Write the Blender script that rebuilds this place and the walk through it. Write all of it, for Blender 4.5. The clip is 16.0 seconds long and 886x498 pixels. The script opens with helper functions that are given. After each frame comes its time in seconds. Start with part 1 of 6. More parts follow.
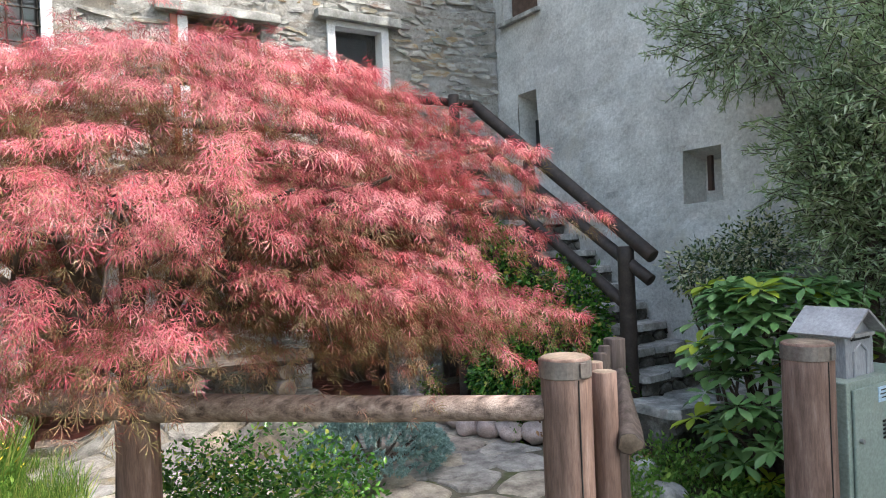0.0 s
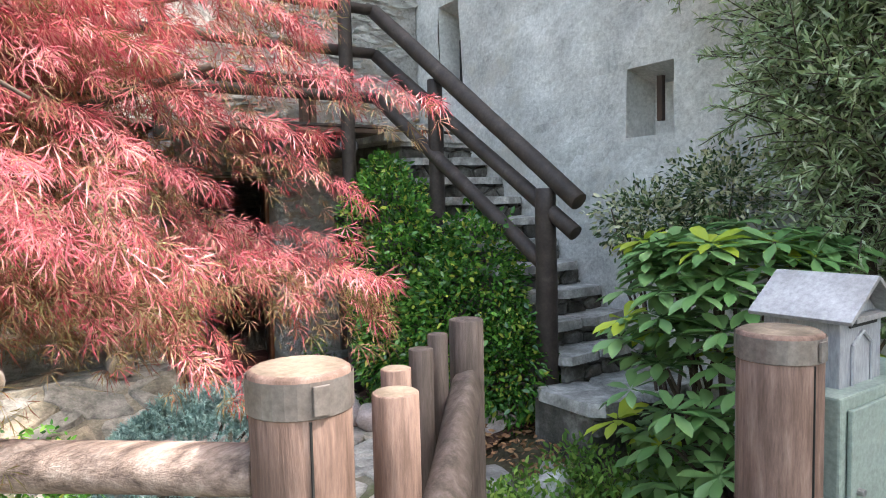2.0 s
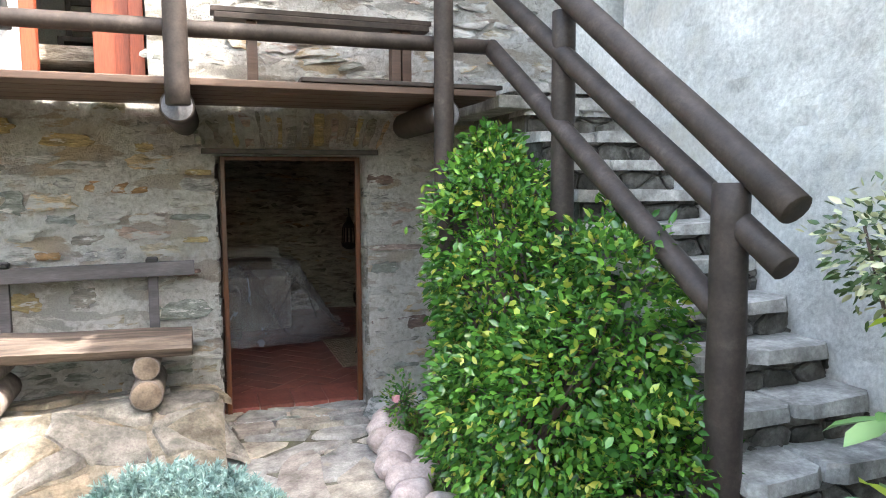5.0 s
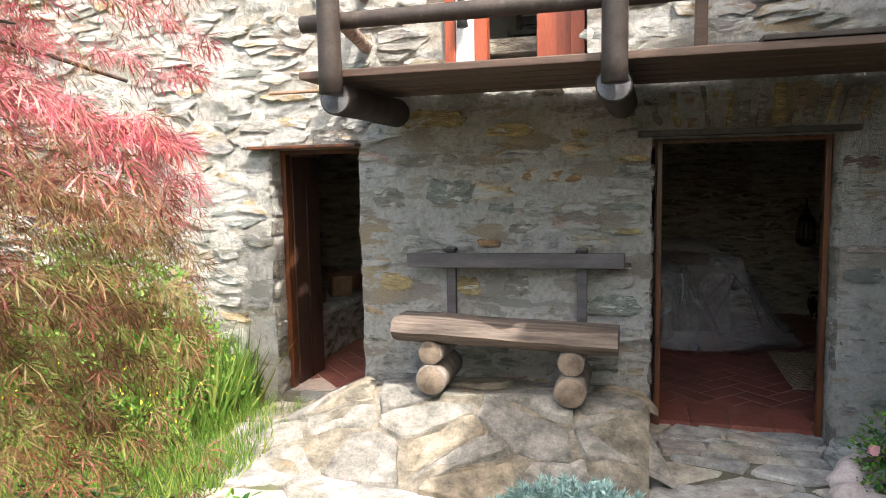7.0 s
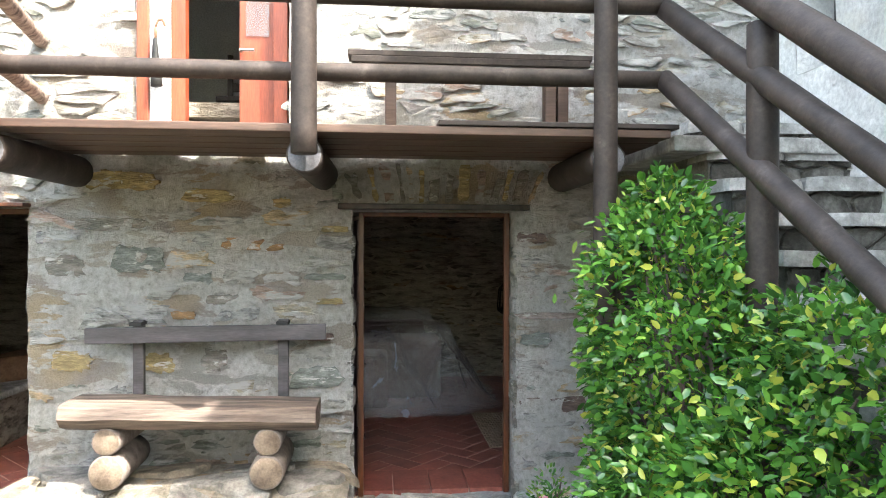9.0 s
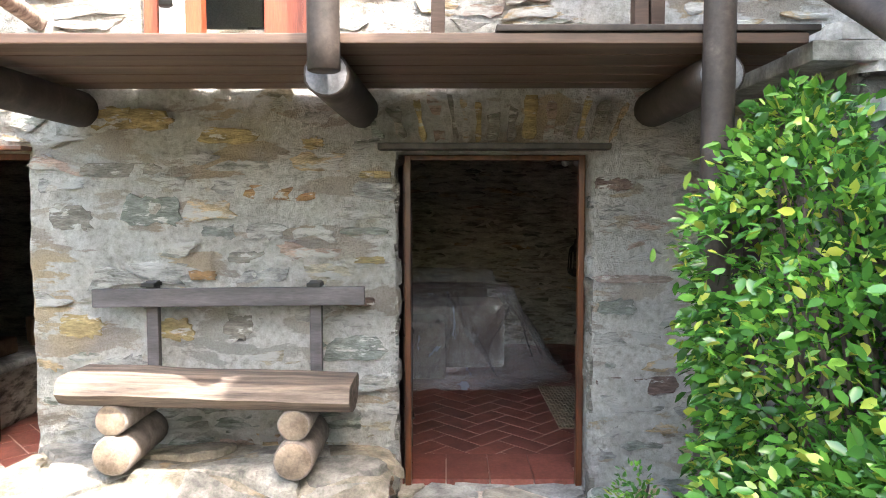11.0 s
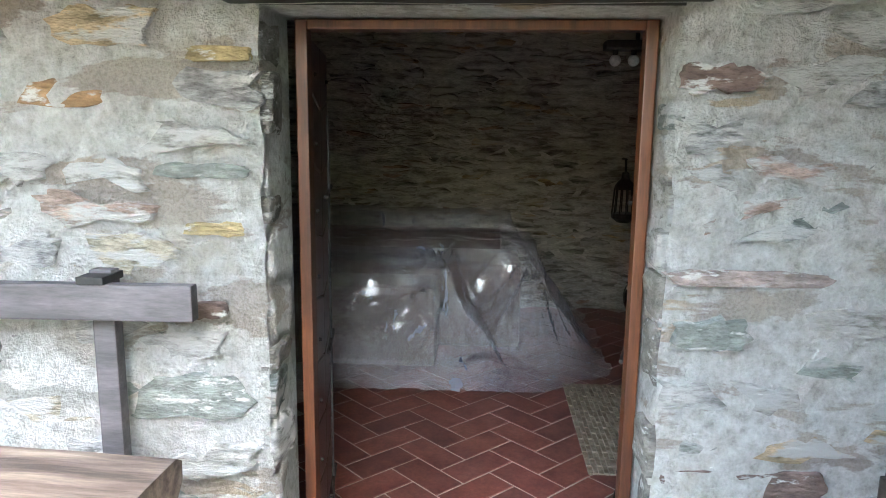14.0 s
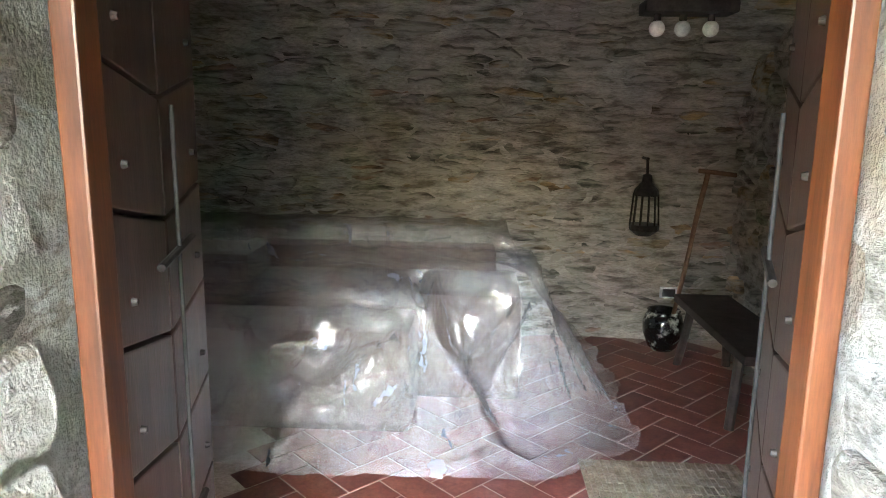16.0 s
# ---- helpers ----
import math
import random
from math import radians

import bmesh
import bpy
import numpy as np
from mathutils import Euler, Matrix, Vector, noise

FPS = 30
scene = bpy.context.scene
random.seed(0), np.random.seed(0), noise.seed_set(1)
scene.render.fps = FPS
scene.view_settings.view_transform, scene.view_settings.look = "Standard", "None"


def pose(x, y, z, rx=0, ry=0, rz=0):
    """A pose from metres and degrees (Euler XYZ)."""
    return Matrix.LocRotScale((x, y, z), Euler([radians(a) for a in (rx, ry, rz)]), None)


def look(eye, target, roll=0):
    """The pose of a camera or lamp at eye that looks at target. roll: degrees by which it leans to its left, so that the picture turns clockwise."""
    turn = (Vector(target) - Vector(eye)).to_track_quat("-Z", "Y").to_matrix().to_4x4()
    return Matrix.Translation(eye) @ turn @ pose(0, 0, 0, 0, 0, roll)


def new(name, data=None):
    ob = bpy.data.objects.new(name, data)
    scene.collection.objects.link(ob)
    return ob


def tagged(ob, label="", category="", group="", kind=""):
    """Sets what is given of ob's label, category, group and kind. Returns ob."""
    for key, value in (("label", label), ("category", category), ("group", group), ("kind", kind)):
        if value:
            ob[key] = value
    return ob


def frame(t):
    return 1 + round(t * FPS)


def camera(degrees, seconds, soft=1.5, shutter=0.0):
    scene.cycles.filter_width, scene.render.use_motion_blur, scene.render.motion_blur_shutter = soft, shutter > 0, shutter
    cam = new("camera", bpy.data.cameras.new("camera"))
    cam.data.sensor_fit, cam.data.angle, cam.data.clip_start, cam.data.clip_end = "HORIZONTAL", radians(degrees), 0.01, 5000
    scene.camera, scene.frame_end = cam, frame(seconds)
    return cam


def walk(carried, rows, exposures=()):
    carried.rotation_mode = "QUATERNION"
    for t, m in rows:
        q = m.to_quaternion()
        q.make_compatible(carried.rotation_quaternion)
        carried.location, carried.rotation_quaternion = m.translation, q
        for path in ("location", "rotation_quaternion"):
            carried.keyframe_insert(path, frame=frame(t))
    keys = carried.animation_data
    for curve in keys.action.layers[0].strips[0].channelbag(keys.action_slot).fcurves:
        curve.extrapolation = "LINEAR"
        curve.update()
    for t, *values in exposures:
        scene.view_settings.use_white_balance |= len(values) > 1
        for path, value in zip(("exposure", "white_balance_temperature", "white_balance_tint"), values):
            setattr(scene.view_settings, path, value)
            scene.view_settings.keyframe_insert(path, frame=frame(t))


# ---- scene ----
cam = camera(65.6, 16.0, soft=1.0)
PATH = [
    (0, (0.441, 0.485, 1.754), (1.513, 2.174, 1.737), -2.4),
    (0.5, (0.735, 0.659, 1.708), (1.852, 2.317, 1.659), -1.5),
    (1, (1.035, 0.845, 1.684), (2.162, 2.496, 1.62), -1.5),
    (1.5, (1.357, 1.061, 1.664), (2.492, 2.705, 1.569), -1.7),
    (2, (1.754, 1.284, 1.602), (2.893, 2.922, 1.461), -1.4),
    (2.5, (2.09, 1.489, 1.582), (3.208, 3.137, 1.397), -1.0),
    (3, (2.281, 1.785, 1.622), (3.38, 3.442, 1.404), -1.0),
    (3.2, (2.366, 1.868, 1.636), (3.429, 3.547, 1.416), -1.0),
    (5.3, (3.065, 2.617, 1.669), (3.562, 4.544, 1.472), -0.2),
    (5.5, (3.073, 2.671, 1.653), (3.439, 4.626, 1.449), -0.2),
    (6, (3.056, 2.802, 1.647), (3.067, 4.79, 1.425), -0.3),
    (6.5, (3.031, 2.939, 1.638), (2.707, 4.9, 1.415), -0.9),
    (7, (3.037, 3.013, 1.652), (2.488, 4.925, 1.443), -1.1),
    (7.5, (3.124, 3.048, 1.679), (2.803, 5.015, 1.504), -0.8),
    (8, (3.184, 3.061, 1.694), (3.31, 5.053, 1.573), -0.6),
    (8.2, (3.204, 3.056, 1.686), (3.456, 5.038, 1.602), -0.4),
    (10.3, (3.307, 3.481, 1.591), (3.325, 5.481, 1.602), 0.6),
    (10.5, (3.311, 3.584, 1.583), (3.319, 5.583, 1.546), 0.3),
    (11, (3.367, 3.796, 1.571), (3.357, 5.792, 1.451), -0.0),
    (11.5, (3.508, 4.061, 1.557), (3.477, 6.053, 1.381), -0.1),
    (12, (3.572, 4.377, 1.536), (3.512, 6.362, 1.303), -0.1),
    (12.5, (3.605, 4.708, 1.544), (3.509, 6.684, 1.253), 0.0),
    (13, (3.658, 5.019, 1.546), (3.531, 6.988, 1.22), 0.5),
    (13.5, (3.689, 5.315, 1.557), (3.553, 7.281, 1.214), 0.8),
    (14, (3.676, 5.624, 1.563), (3.551, 7.59, 1.219), 0.7),
    (14.5, (3.682, 5.921, 1.566), (3.567, 7.888, 1.224), 0.8),
    (15, (3.688, 6.189, 1.573), (3.568, 8.154, 1.225), 0.9),
    (15.5, (3.656, 6.461, 1.574), (3.547, 8.426, 1.216), 0.8),
    (16, (3.664, 6.702, 1.585), (3.569, 8.664, 1.211), 0.8),
]
walk(cam, [(t, look(eye, target, roll)) for t, eye, target, roll in PATH],
     exposures=[(0, 1.6, 6100, 10), (2, 2.2, 6300, 11), (3.0, 2.45, 6400, 11), (5.5, 3.25, 6400, 11), (6.0, 3.0, 6400, 11), (7, 2.3, 6400, 10), (8.0, 2.85, 6400, 8), (11, 3.6, 6400, 11), (12, 3.95, 6150, 10), (13, 4.4, 5900, 9), (14.5, 4.8, 5900, 9), (15.2, 5.1, 6100, 10), (15.6, 5.75, 6200, 10), (16, 6.6, 6100, 10)])

# ---- world and sun ----
world = bpy.data.worlds.new("sky")
scene.world = world
world.use_nodes = True
SUN = Vector((0.5, -0.45, 1.0)).normalized()
wn = world.node_tree
sky = wn.nodes.new("ShaderNodeTexSky")
sky.sky_type, sky.sun_disc = "NISHITA", False
sky.air_density, sky.dust_density, sky.ozone_density = 2.0, 6.0, 0.8
sky.sun_elevation, sky.sun_rotation = math.asin(SUN.z), math.atan2(SUN.x, SUN.y)
wn.links.new(sky.outputs[0], wn.nodes["Background"].inputs[0])
wn.nodes["Background"].inputs[1].default_value = 0.15
sun = new("sun", bpy.data.lights.new("sun", "SUN"))
sun.matrix_world = look(SUN * 30, (0, 0, 0))
sun.data.energy, sun.data.angle, sun.data.color = 2.0, radians(0.5), (1.0, 0.95, 0.87)

# ---- materials ----


def material(name):
    m = bpy.data.materials.new(name)
    m.use_nodes = True
    return m, m.node_tree, m.node_tree.nodes["Principled BSDF"]


def node(nt, kind, **values):
    n = nt.nodes.new(kind)
    for key, value in values.items():
        if key == "vscale":
            n.inputs["Scale"].default_value = value
        elif key == "detail":
            n.inputs["Detail"].default_value = value
        elif key == "rough":
            n.inputs["Roughness"].default_value = value
    return n


def coords(nt, stretch, shift=False):
    tc = nt.nodes.new("ShaderNodeTexCoord")
    mp = nt.nodes.new("ShaderNodeMapping")
    mp.inputs["Scale"].default_value = stretch
    nt.links.new(tc.outputs["Object"], mp.inputs[0])
    if shift:
        oi = nt.nodes.new("ShaderNodeObjectInfo")
        sc = nt.nodes.new("ShaderNodeVectorMath")
        sc.operation = "SCALE"
        sc.inputs[0].default_value = (37.0, 19.0, 53.0)
        nt.links.new(oi.outputs["Random"], sc.inputs["Scale"])
        nt.links.new(sc.outputs[0], mp.inputs["Location"])
    return mp.outputs[0]


def ramp(nt, fac, stops):
    r = nt.nodes.new("ShaderNodeValToRGB")
    e = r.color_ramp.elements
    while len(e) < len(stops):
        e.new(0.5)
    for el, (p, c) in zip(e, stops):
        el.position, el.color = p, (*c, 1)
    nt.links.new(fac, r.inputs[0])
    return r.outputs[0]


def blend(nt, fac, a, b, mode="MIX"):
    m = nt.nodes.new("ShaderNodeMix")
    m.data_type, m.blend_type = "RGBA", mode
    for sock, v in ((m.inputs[0], fac), (m.inputs[6], a), (m.inputs[7], b)):
        if isinstance(v, (int, float)):
            sock.default_value = v
        elif isinstance(v, tuple):
            sock.default_value = (*v, 1)
        else:
            nt.links.new(v, sock)
    return m.outputs[2]


def surf(name, stops, scale=6.0, fine=60.0, rough=0.85, bump=0.5, depth=0.01, stretch=(1, 1, 1), vary=0.0, tints=None,
         stain=None, metal=0.0, island=False, spec=0.3, grain=0.35, speckle=0.7, patches=False):
    """Base colour from large noise through stops, finer speckle, optional per-piece tints, stains and relief."""
    m, nt, b = material(name)
    co = coords(nt, stretch, vary > 0)
    n1 = node(nt, "ShaderNodeTexNoise", vscale=scale, detail=6, rough=0.6)
    n2 = node(nt, "ShaderNodeTexNoise", vscale=fine, detail=4, rough=0.7)
    nt.links.new(co, n1.inputs[0])
    nt.links.new(co, n2.inputs[0])
    col = ramp(nt, n1.outputs[0], stops)
    coarse = speckle >= 1.0
    speck = ramp(nt, n2.outputs[0], [(0.36, (0.72, 0.71, 0.69)), (0.52, (1.0, 1.0, 1.0)), (0.68, (1.15, 1.15, 1.15))] if coarse else
                 [(0.3, (0.62, 0.62, 0.62)), (0.7, (1.25, 1.25, 1.25))])
    col = blend(nt, 0.45 if patches else speckle, col, speck, "MULTIPLY")
    if tints:
        if island:
            src = nt.nodes.new("ShaderNodeNewGeometry").outputs["Random Per Island"]
        else:
            src = nt.nodes.new("ShaderNodeObjectInfo").outputs["Random"]
        t = ramp(nt, src, tints)
        t.node.color_ramp.interpolation = "CONSTANT"
        col = blend(nt, 1.0, col, t, "MULTIPLY")
    if stain:
        n3 = node(nt, "ShaderNodeTexNoise", vscale=stain[1], detail=5, rough=0.65)
        nt.links.new(co, n3.inputs[0])
        f = ramp(nt, n3.outputs[0], [(stain[2], (0, 0, 0)), (stain[2] + (stain[3] if len(stain) > 3 else 0.12), (1, 1, 1))])
        col = blend(nt, f, col, stain[0])
    if patches:
        n4 = node(nt, "ShaderNodeTexNoise", vscale=2.6, detail=7, rough=0.62)
        n4.inputs["Distortion"].default_value = 0.3
        nt.links.new(coords(nt, (0.75, 1, 2.3)), n4.inputs[0])
        n5 = node(nt, "ShaderNodeTexNoise", vscale=1.1, detail=2, rough=0.5)
        nt.links.new(co, n5.inputs[0])
        hue = ramp(nt, n5.outputs[0], [(0.38, (0.42, 0.41, 0.375)), (0.48, (0.52, 0.46, 0.38)), (0.56, (0.4, 0.34, 0.3)), (0.64, (0.55, 0.43, 0.27))])
        hue = blend(nt, speckle * 0.8, hue, speck, "MULTIPLY")
        col = blend(nt, ramp(nt, n4.outputs[0], [(0.545, (0, 0, 0)), (0.57, (0.85, 0.85, 0.85))]), col, hue)
    nt.links.new(col, b.inputs["Base Color"])
    b.inputs["Roughness"].default_value = rough
    b.inputs["Metallic"].default_value = metal
    b.inputs["Specular IOR Level"].default_value = spec
    if bump:
        add = nt.nodes.new("ShaderNodeMath")
        add.operation = "MULTIPLY_ADD"
        add.inputs[1].default_value = grain
        nt.links.new(n2.outputs[0], add.inputs[0])
        nt.links.new(n1.outputs[0], add.inputs[2])
        bp = nt.nodes.new("ShaderNodeBump")
        bp.inputs["Strength"].default_value, bp.inputs["Distance"].default_value = bump, depth
        nt.links.new(add.outputs[0], bp.inputs["Height"])
        nt.links.new(bp.outputs[0], b.inputs["Normal"])
    return m


def g(v, warm=0.0):
    return (v * (1 + warm), v, v * (1 - warm))


STONE_TINTS = [(0.0, (1, 1, 1)), (0.3, (0.72, 0.78, 0.74)), (0.45, (1.15, 1.05, 0.85)), (0.55, (0.85, 0.85, 0.88)),
               (0.66, (1.05, 1.04, 1.0)), (0.74, (1.25, 1.0, 0.68)), (0.86, (0.6, 0.66, 0.66)), (0.93, (1.05, 0.8, 0.7))]
M_MORTAR = surf("lime_mortar", [(0.3, (0.44, 0.42, 0.38)), (0.42, (0.62, 0.6, 0.56)), (0.55, (0.72, 0.7, 0.67)), (0.7, (0.82, 0.81, 0.78))], 30, 110, 0.95, 1.0, 0.08,
                stain=((0.5, 0.42, 0.29), 1.9, 0.58, 0.2), grain=1.0, speckle=1.0, patches=True)
M_STONE = surf("rubble_stone", [(0.34, (0.2, 0.2, 0.18)), (0.48, (0.42, 0.405, 0.38)), (0.62, (0.6, 0.59, 0.56))], 14, 80, 0.9, 1.0, 0.04,
               stretch=(0.7, 1, 2.4), vary=1, tints=STONE_TINTS, stain=((0.62, 0.605, 0.58), 9, 0.47, 0.09), grain=0.9, speckle=1.0)
M_FEATURE = [surf("accent_stone", [(0.3, tuple(v * 0.55 for v in c)), (0.5, c), (0.66, tuple(min(0.7, v * 1.5) for v in c))], 14, 60, 0.9, 1.0, 0.035,
                  stretch=(0.7, 1, 2.2), stain=((0.66, 0.64, 0.61), 13, 0.57, 0.06), grain=0.9, speckle=1.0)
             for c in ((0.36, 0.22, 0.11), (0.26, 0.275, 0.25), (0.27, 0.25, 0.22), (0.42, 0.33, 0.17), (0.36, 0.29, 0.26), (0.2, 0.14, 0.12))]
M_STONE_FAR = surf("rubble_stone_joined", [(0.3, (0.17, 0.17, 0.155)), (0.5, (0.32, 0.305, 0.28)), (0.66, (0.46, 0.44, 0.41))], 9, 70, 0.9, 1.0, 0.03,
                   stretch=(0.7, 1, 2.4), tints=STONE_TINTS, island=True, stain=((0.54, 0.53, 0.5), 8, 0.45, 0.12), grain=0.6, speckle=1.0)
M_ROOM_STONE = surf("room_stone", [(0.36, (0.1, 0.085, 0.07)), (0.5, (0.27, 0.235, 0.195)), (0.64, (0.46, 0.41, 0.35))], 9, 60, 0.9, 1.0, 0.03,
                    stretch=(0.5, 1, 2.4), tints=STONE_TINTS, island=True, stain=((0.46, 0.415, 0.355), 7, 0.44, 0.14), grain=0.6, speckle=1.0)
M_ROOM_MORTAR = surf("room_mortar", [(0.36, (0.22, 0.19, 0.155)), (0.48, (0.46, 0.415, 0.355)), (0.66, (0.64, 0.585, 0.515))], 9, 60, 0.95, 1.0, 0.05, stretch=(0.5, 1, 2.2), stain=((0.09, 0.08, 0.07), 0.8, 0.55, 0.2), grain=0.6, speckle=1.0)
M_PLASTER = surf("grey_render", [(0.3, (0.42, 0.415, 0.4)), (0.5, (0.56, 0.555, 0.535)), (0.7, (0.69, 0.68, 0.655))], 2.4, 34, 0.95, 0.5, 0.03,
                 stain=((0.5, 0.47, 0.4), 0.8, 0.6))
M_PAVE = surf("flagstone", [(0.32, (0.16, 0.15, 0.14)), (0.48, (0.3, 0.285, 0.27)), (0.66, (0.45, 0.43, 0.4))], 7, 60, 0.8, 1.0, 0.02, vary=1,
              tints=[(0, (1, 1, 1)), (0.35, (0.85, 0.86, 0.88)), (0.6, (1.1, 1.03, 0.92)), (0.85, (0.95, 0.88, 0.84))],
              stain=((0.3, 0.26, 0.2), 3, 0.62))
M_BED = surf("path_mortar", [(0.3, (0.07, 0.065, 0.045)), (0.7, (0.2, 0.185, 0.15))], 6, 80, 0.95, 0.8, 0.015, stain=((0.08, 0.1, 0.035), 2.5, 0.52))
M_LEDGE = surf("ledge_rock", [(0.32, (0.09, 0.08, 0.06)), (0.5, (0.19, 0.165, 0.13)), (0.66, (0.3, 0.27, 0.22))], 7, 60, 0.9, 1.0, 0.04,
               stain=((0.3, 0.19, 0.07), 2.2, 0.66))
M_LEDGE_STONE = surf("ledge_stone", [(0.3, (0.1, 0.095, 0.085)), (0.48, (0.22, 0.205, 0.18)), (0.66, (0.34, 0.315, 0.28))], 9, 60, 0.9, 1.0, 0.03, vary=1,
                     tints=[(0, (1, 1, 1)), (0.4, (0.85, 0.86, 0.88)), (0.7, (1.1, 1.0, 0.86))], stain=((0.32, 0.2, 0.08), 2.2, 0.64))
M_STEP = surf("stair_slab", [(0.3, (0.16, 0.16, 0.15)), (0.5, (0.31, 0.305, 0.29)), (0.7, (0.56, 0.55, 0.53))], 7, 50, 0.85, 0.8, 0.012, vary=1)
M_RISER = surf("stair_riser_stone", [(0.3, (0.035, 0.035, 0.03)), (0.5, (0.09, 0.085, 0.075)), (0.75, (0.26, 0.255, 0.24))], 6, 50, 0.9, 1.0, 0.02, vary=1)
M_DARKWOOD = surf("dark_stained_wood", [(0.3, (0.022, 0.017, 0.015)), (0.6, (0.05, 0.038, 0.033)), (0.8, (0.1, 0.08, 0.07))], 8, 60, 0.6, 0.5, 0.004,
                  stretch=(1, 1, 1), vary=1, spec=0.3)
M_DECK = surf("deck_board_wood", [(0.3, (0.06, 0.035, 0.025)), (0.6, (0.12, 0.075, 0.055)), (0.8, (0.2, 0.15, 0.12))], 6, 60, 0.55, 0.5, 0.003,
              stretch=(0.15, 2, 2), vary=1, spec=0.4)
M_POST = surf("weathered_post_wood", [(0.3, (0.1, 0.062, 0.048)), (0.55, (0.2, 0.13, 0.105)), (0.8, (0.31, 0.225, 0.19))], 9, 55, 0.75, 0.6, 0.006,
              stretch=(3, 3, 0.35), vary=1)
M_POSTDARK = surf("dark_post_wood", [(0.3, (0.045, 0.035, 0.03)), (0.55, (0.095, 0.075, 0.068)), (0.8, (0.17, 0.14, 0.13))], 9, 55, 0.75, 0.6, 0.006,
                  stretch=(3, 3, 0.35), vary=1)
M_RAIL = surf("bleached_rail_wood", [(0.34, (0.09, 0.065, 0.055)), (0.48, (0.26, 0.195, 0.165)), (0.7, (0.46, 0.37, 0.32))], 9, 60, 0.8, 0.9, 0.012,
              stretch=(0.4, 3, 3))
M_ENDGRAIN = surf("end_grain", [(0.3, (0.1, 0.075, 0.055)), (0.7, (0.3, 0.235, 0.18))], 9, 80, 0.85, 0.6, 0.004)
M_ENDGREY = surf("grey_end_grain", [(0.3, (0.1, 0.1, 0.11)), (0.7, (0.22, 0.22, 0.24))], 14, 80, 0.85, 0.6, 0.004)
M_BAND = surf("lead_band", [(0.3, (0.16, 0.13, 0.12)), (0.7, (0.33, 0.3, 0.28))], 8, 60, 0.5, 0.3, 0.002, metal=0.6)
M_SEAT = surf("bench_seat_wood", [(0.34, (0.055, 0.042, 0.036)), (0.5, (0.13, 0.1, 0.082)), (0.75, (0.26, 0.21, 0.17))], 8, 60, 0.7, 0.6, 0.004,
              stretch=(0.25, 3, 3))
M_LOGFOOT = surf("bench_foot_wood", [(0.3, (0.11, 0.09, 0.08)), (0.7, (0.26, 0.22, 0.195))], 12, 60, 0.8, 0.6, 0.005)
M_GREYWOOD = surf("grey_painted_wood", [(0.3, (0.05, 0.046, 0.048)), (0.7, (0.11, 0.1, 0.105))], 10, 60, 0.6, 0.4, 0.002, stretch=(0.3, 2, 2))
M_FRAME = surf("orange_varnished_frame", [(0.3, (0.035, 0.011, 0.005)), (0.5, (0.085, 0.027, 0.01)), (0.8, (0.16, 0.055, 0.018))], 9, 60, 0.4, 0.3, 0.002,
               stretch=(3, 3, 0.3), spec=0.5)
M_LEAF_WOOD = surf("plank_door_wood", [(0.3, (0.022, 0.012, 0.009)), (0.6, (0.055, 0.028, 0.02)), (0.85, (0.1, 0.055, 0.04))], 8, 60, 0.4, 0.4, 0.003,
                   stretch=(3, 3, 0.5), vary=1, spec=0.5)
M_REDDOOR = surf("red_brown_door", [(0.3, (0.2, 0.04, 0.02)), (0.7, (0.34, 0.08, 0.035))], 6, 60, 0.4, 0.2, 0.002, stretch=(3, 3, 0.3), spec=0.5)
M_METAL = surf("dull_steel", [(0.3, (0.25, 0.25, 0.25)), (0.7, (0.45, 0.45, 0.44))], 20, 90, 0.45, 0.2, 0.001, metal=0.8)
M_IRON = surf("dark_iron", [(0.3, (0.02, 0.018, 0.016)), (0.7, (0.06, 0.05, 0.045))], 20, 90, 0.55, 0.4, 0.002, metal=0.5)
M_TILE = surf("terracotta_tile", [(0.3, (0.14, 0.045, 0.035)), (0.55, (0.23, 0.08, 0.06)), (0.8, (0.32, 0.13, 0.1))], 5, 50, 0.42, 0.3, 0.002, vary=1,
              tints=[(0, (1, 1, 1)), (0.3, (0.85, 0.85, 0.85)), (0.6, (1.12, 1.08, 1.05)), (0.8, (0.95, 0.9, 0.92))], spec=0.4)
M_GROUT = surf("grout", [(0.3, (0.42, 0.33, 0.28)), (0.7, (0.58, 0.48, 0.41))], 8, 60, 0.9, 0.2, 0.002)
M_SOIL = surf("garden_soil", [(0.3, (0.05, 0.04, 0.028)), (0.55, (0.09, 0.085, 0.045)), (0.8, (0.14, 0.14, 0.07))], 3, 60, 1.0, 1.0, 0.03)
M_MULCH = surf("bark_mulch", [(0.3, (0.045, 0.025, 0.018)), (0.7, (0.16, 0.08, 0.05))], 30, 120, 1.0, 1.0, 0.03)
M_ASPHALT = surf("lane_asphalt", [(0.3, (0.045, 0.045, 0.045)), (0.7, (0.07, 0.07, 0.07))], 3, 150, 0.9, 0.6, 0.006)
M_BOULDER = surf("pink_boulder", [(0.3, (0.34, 0.27, 0.25)), (0.55, (0.52, 0.42, 0.39)), (0.8, (0.64, 0.56, 0.53))], 9, 70, 0.9, 0.8, 0.01, vary=1)
M_DARKROCK = surf("dark_wall_stone", [(0.3, (0.06, 0.06, 0.06)), (0.7, (0.16, 0.16, 0.155))], 6, 60, 0.95, 1.0, 0.02, vary=1)
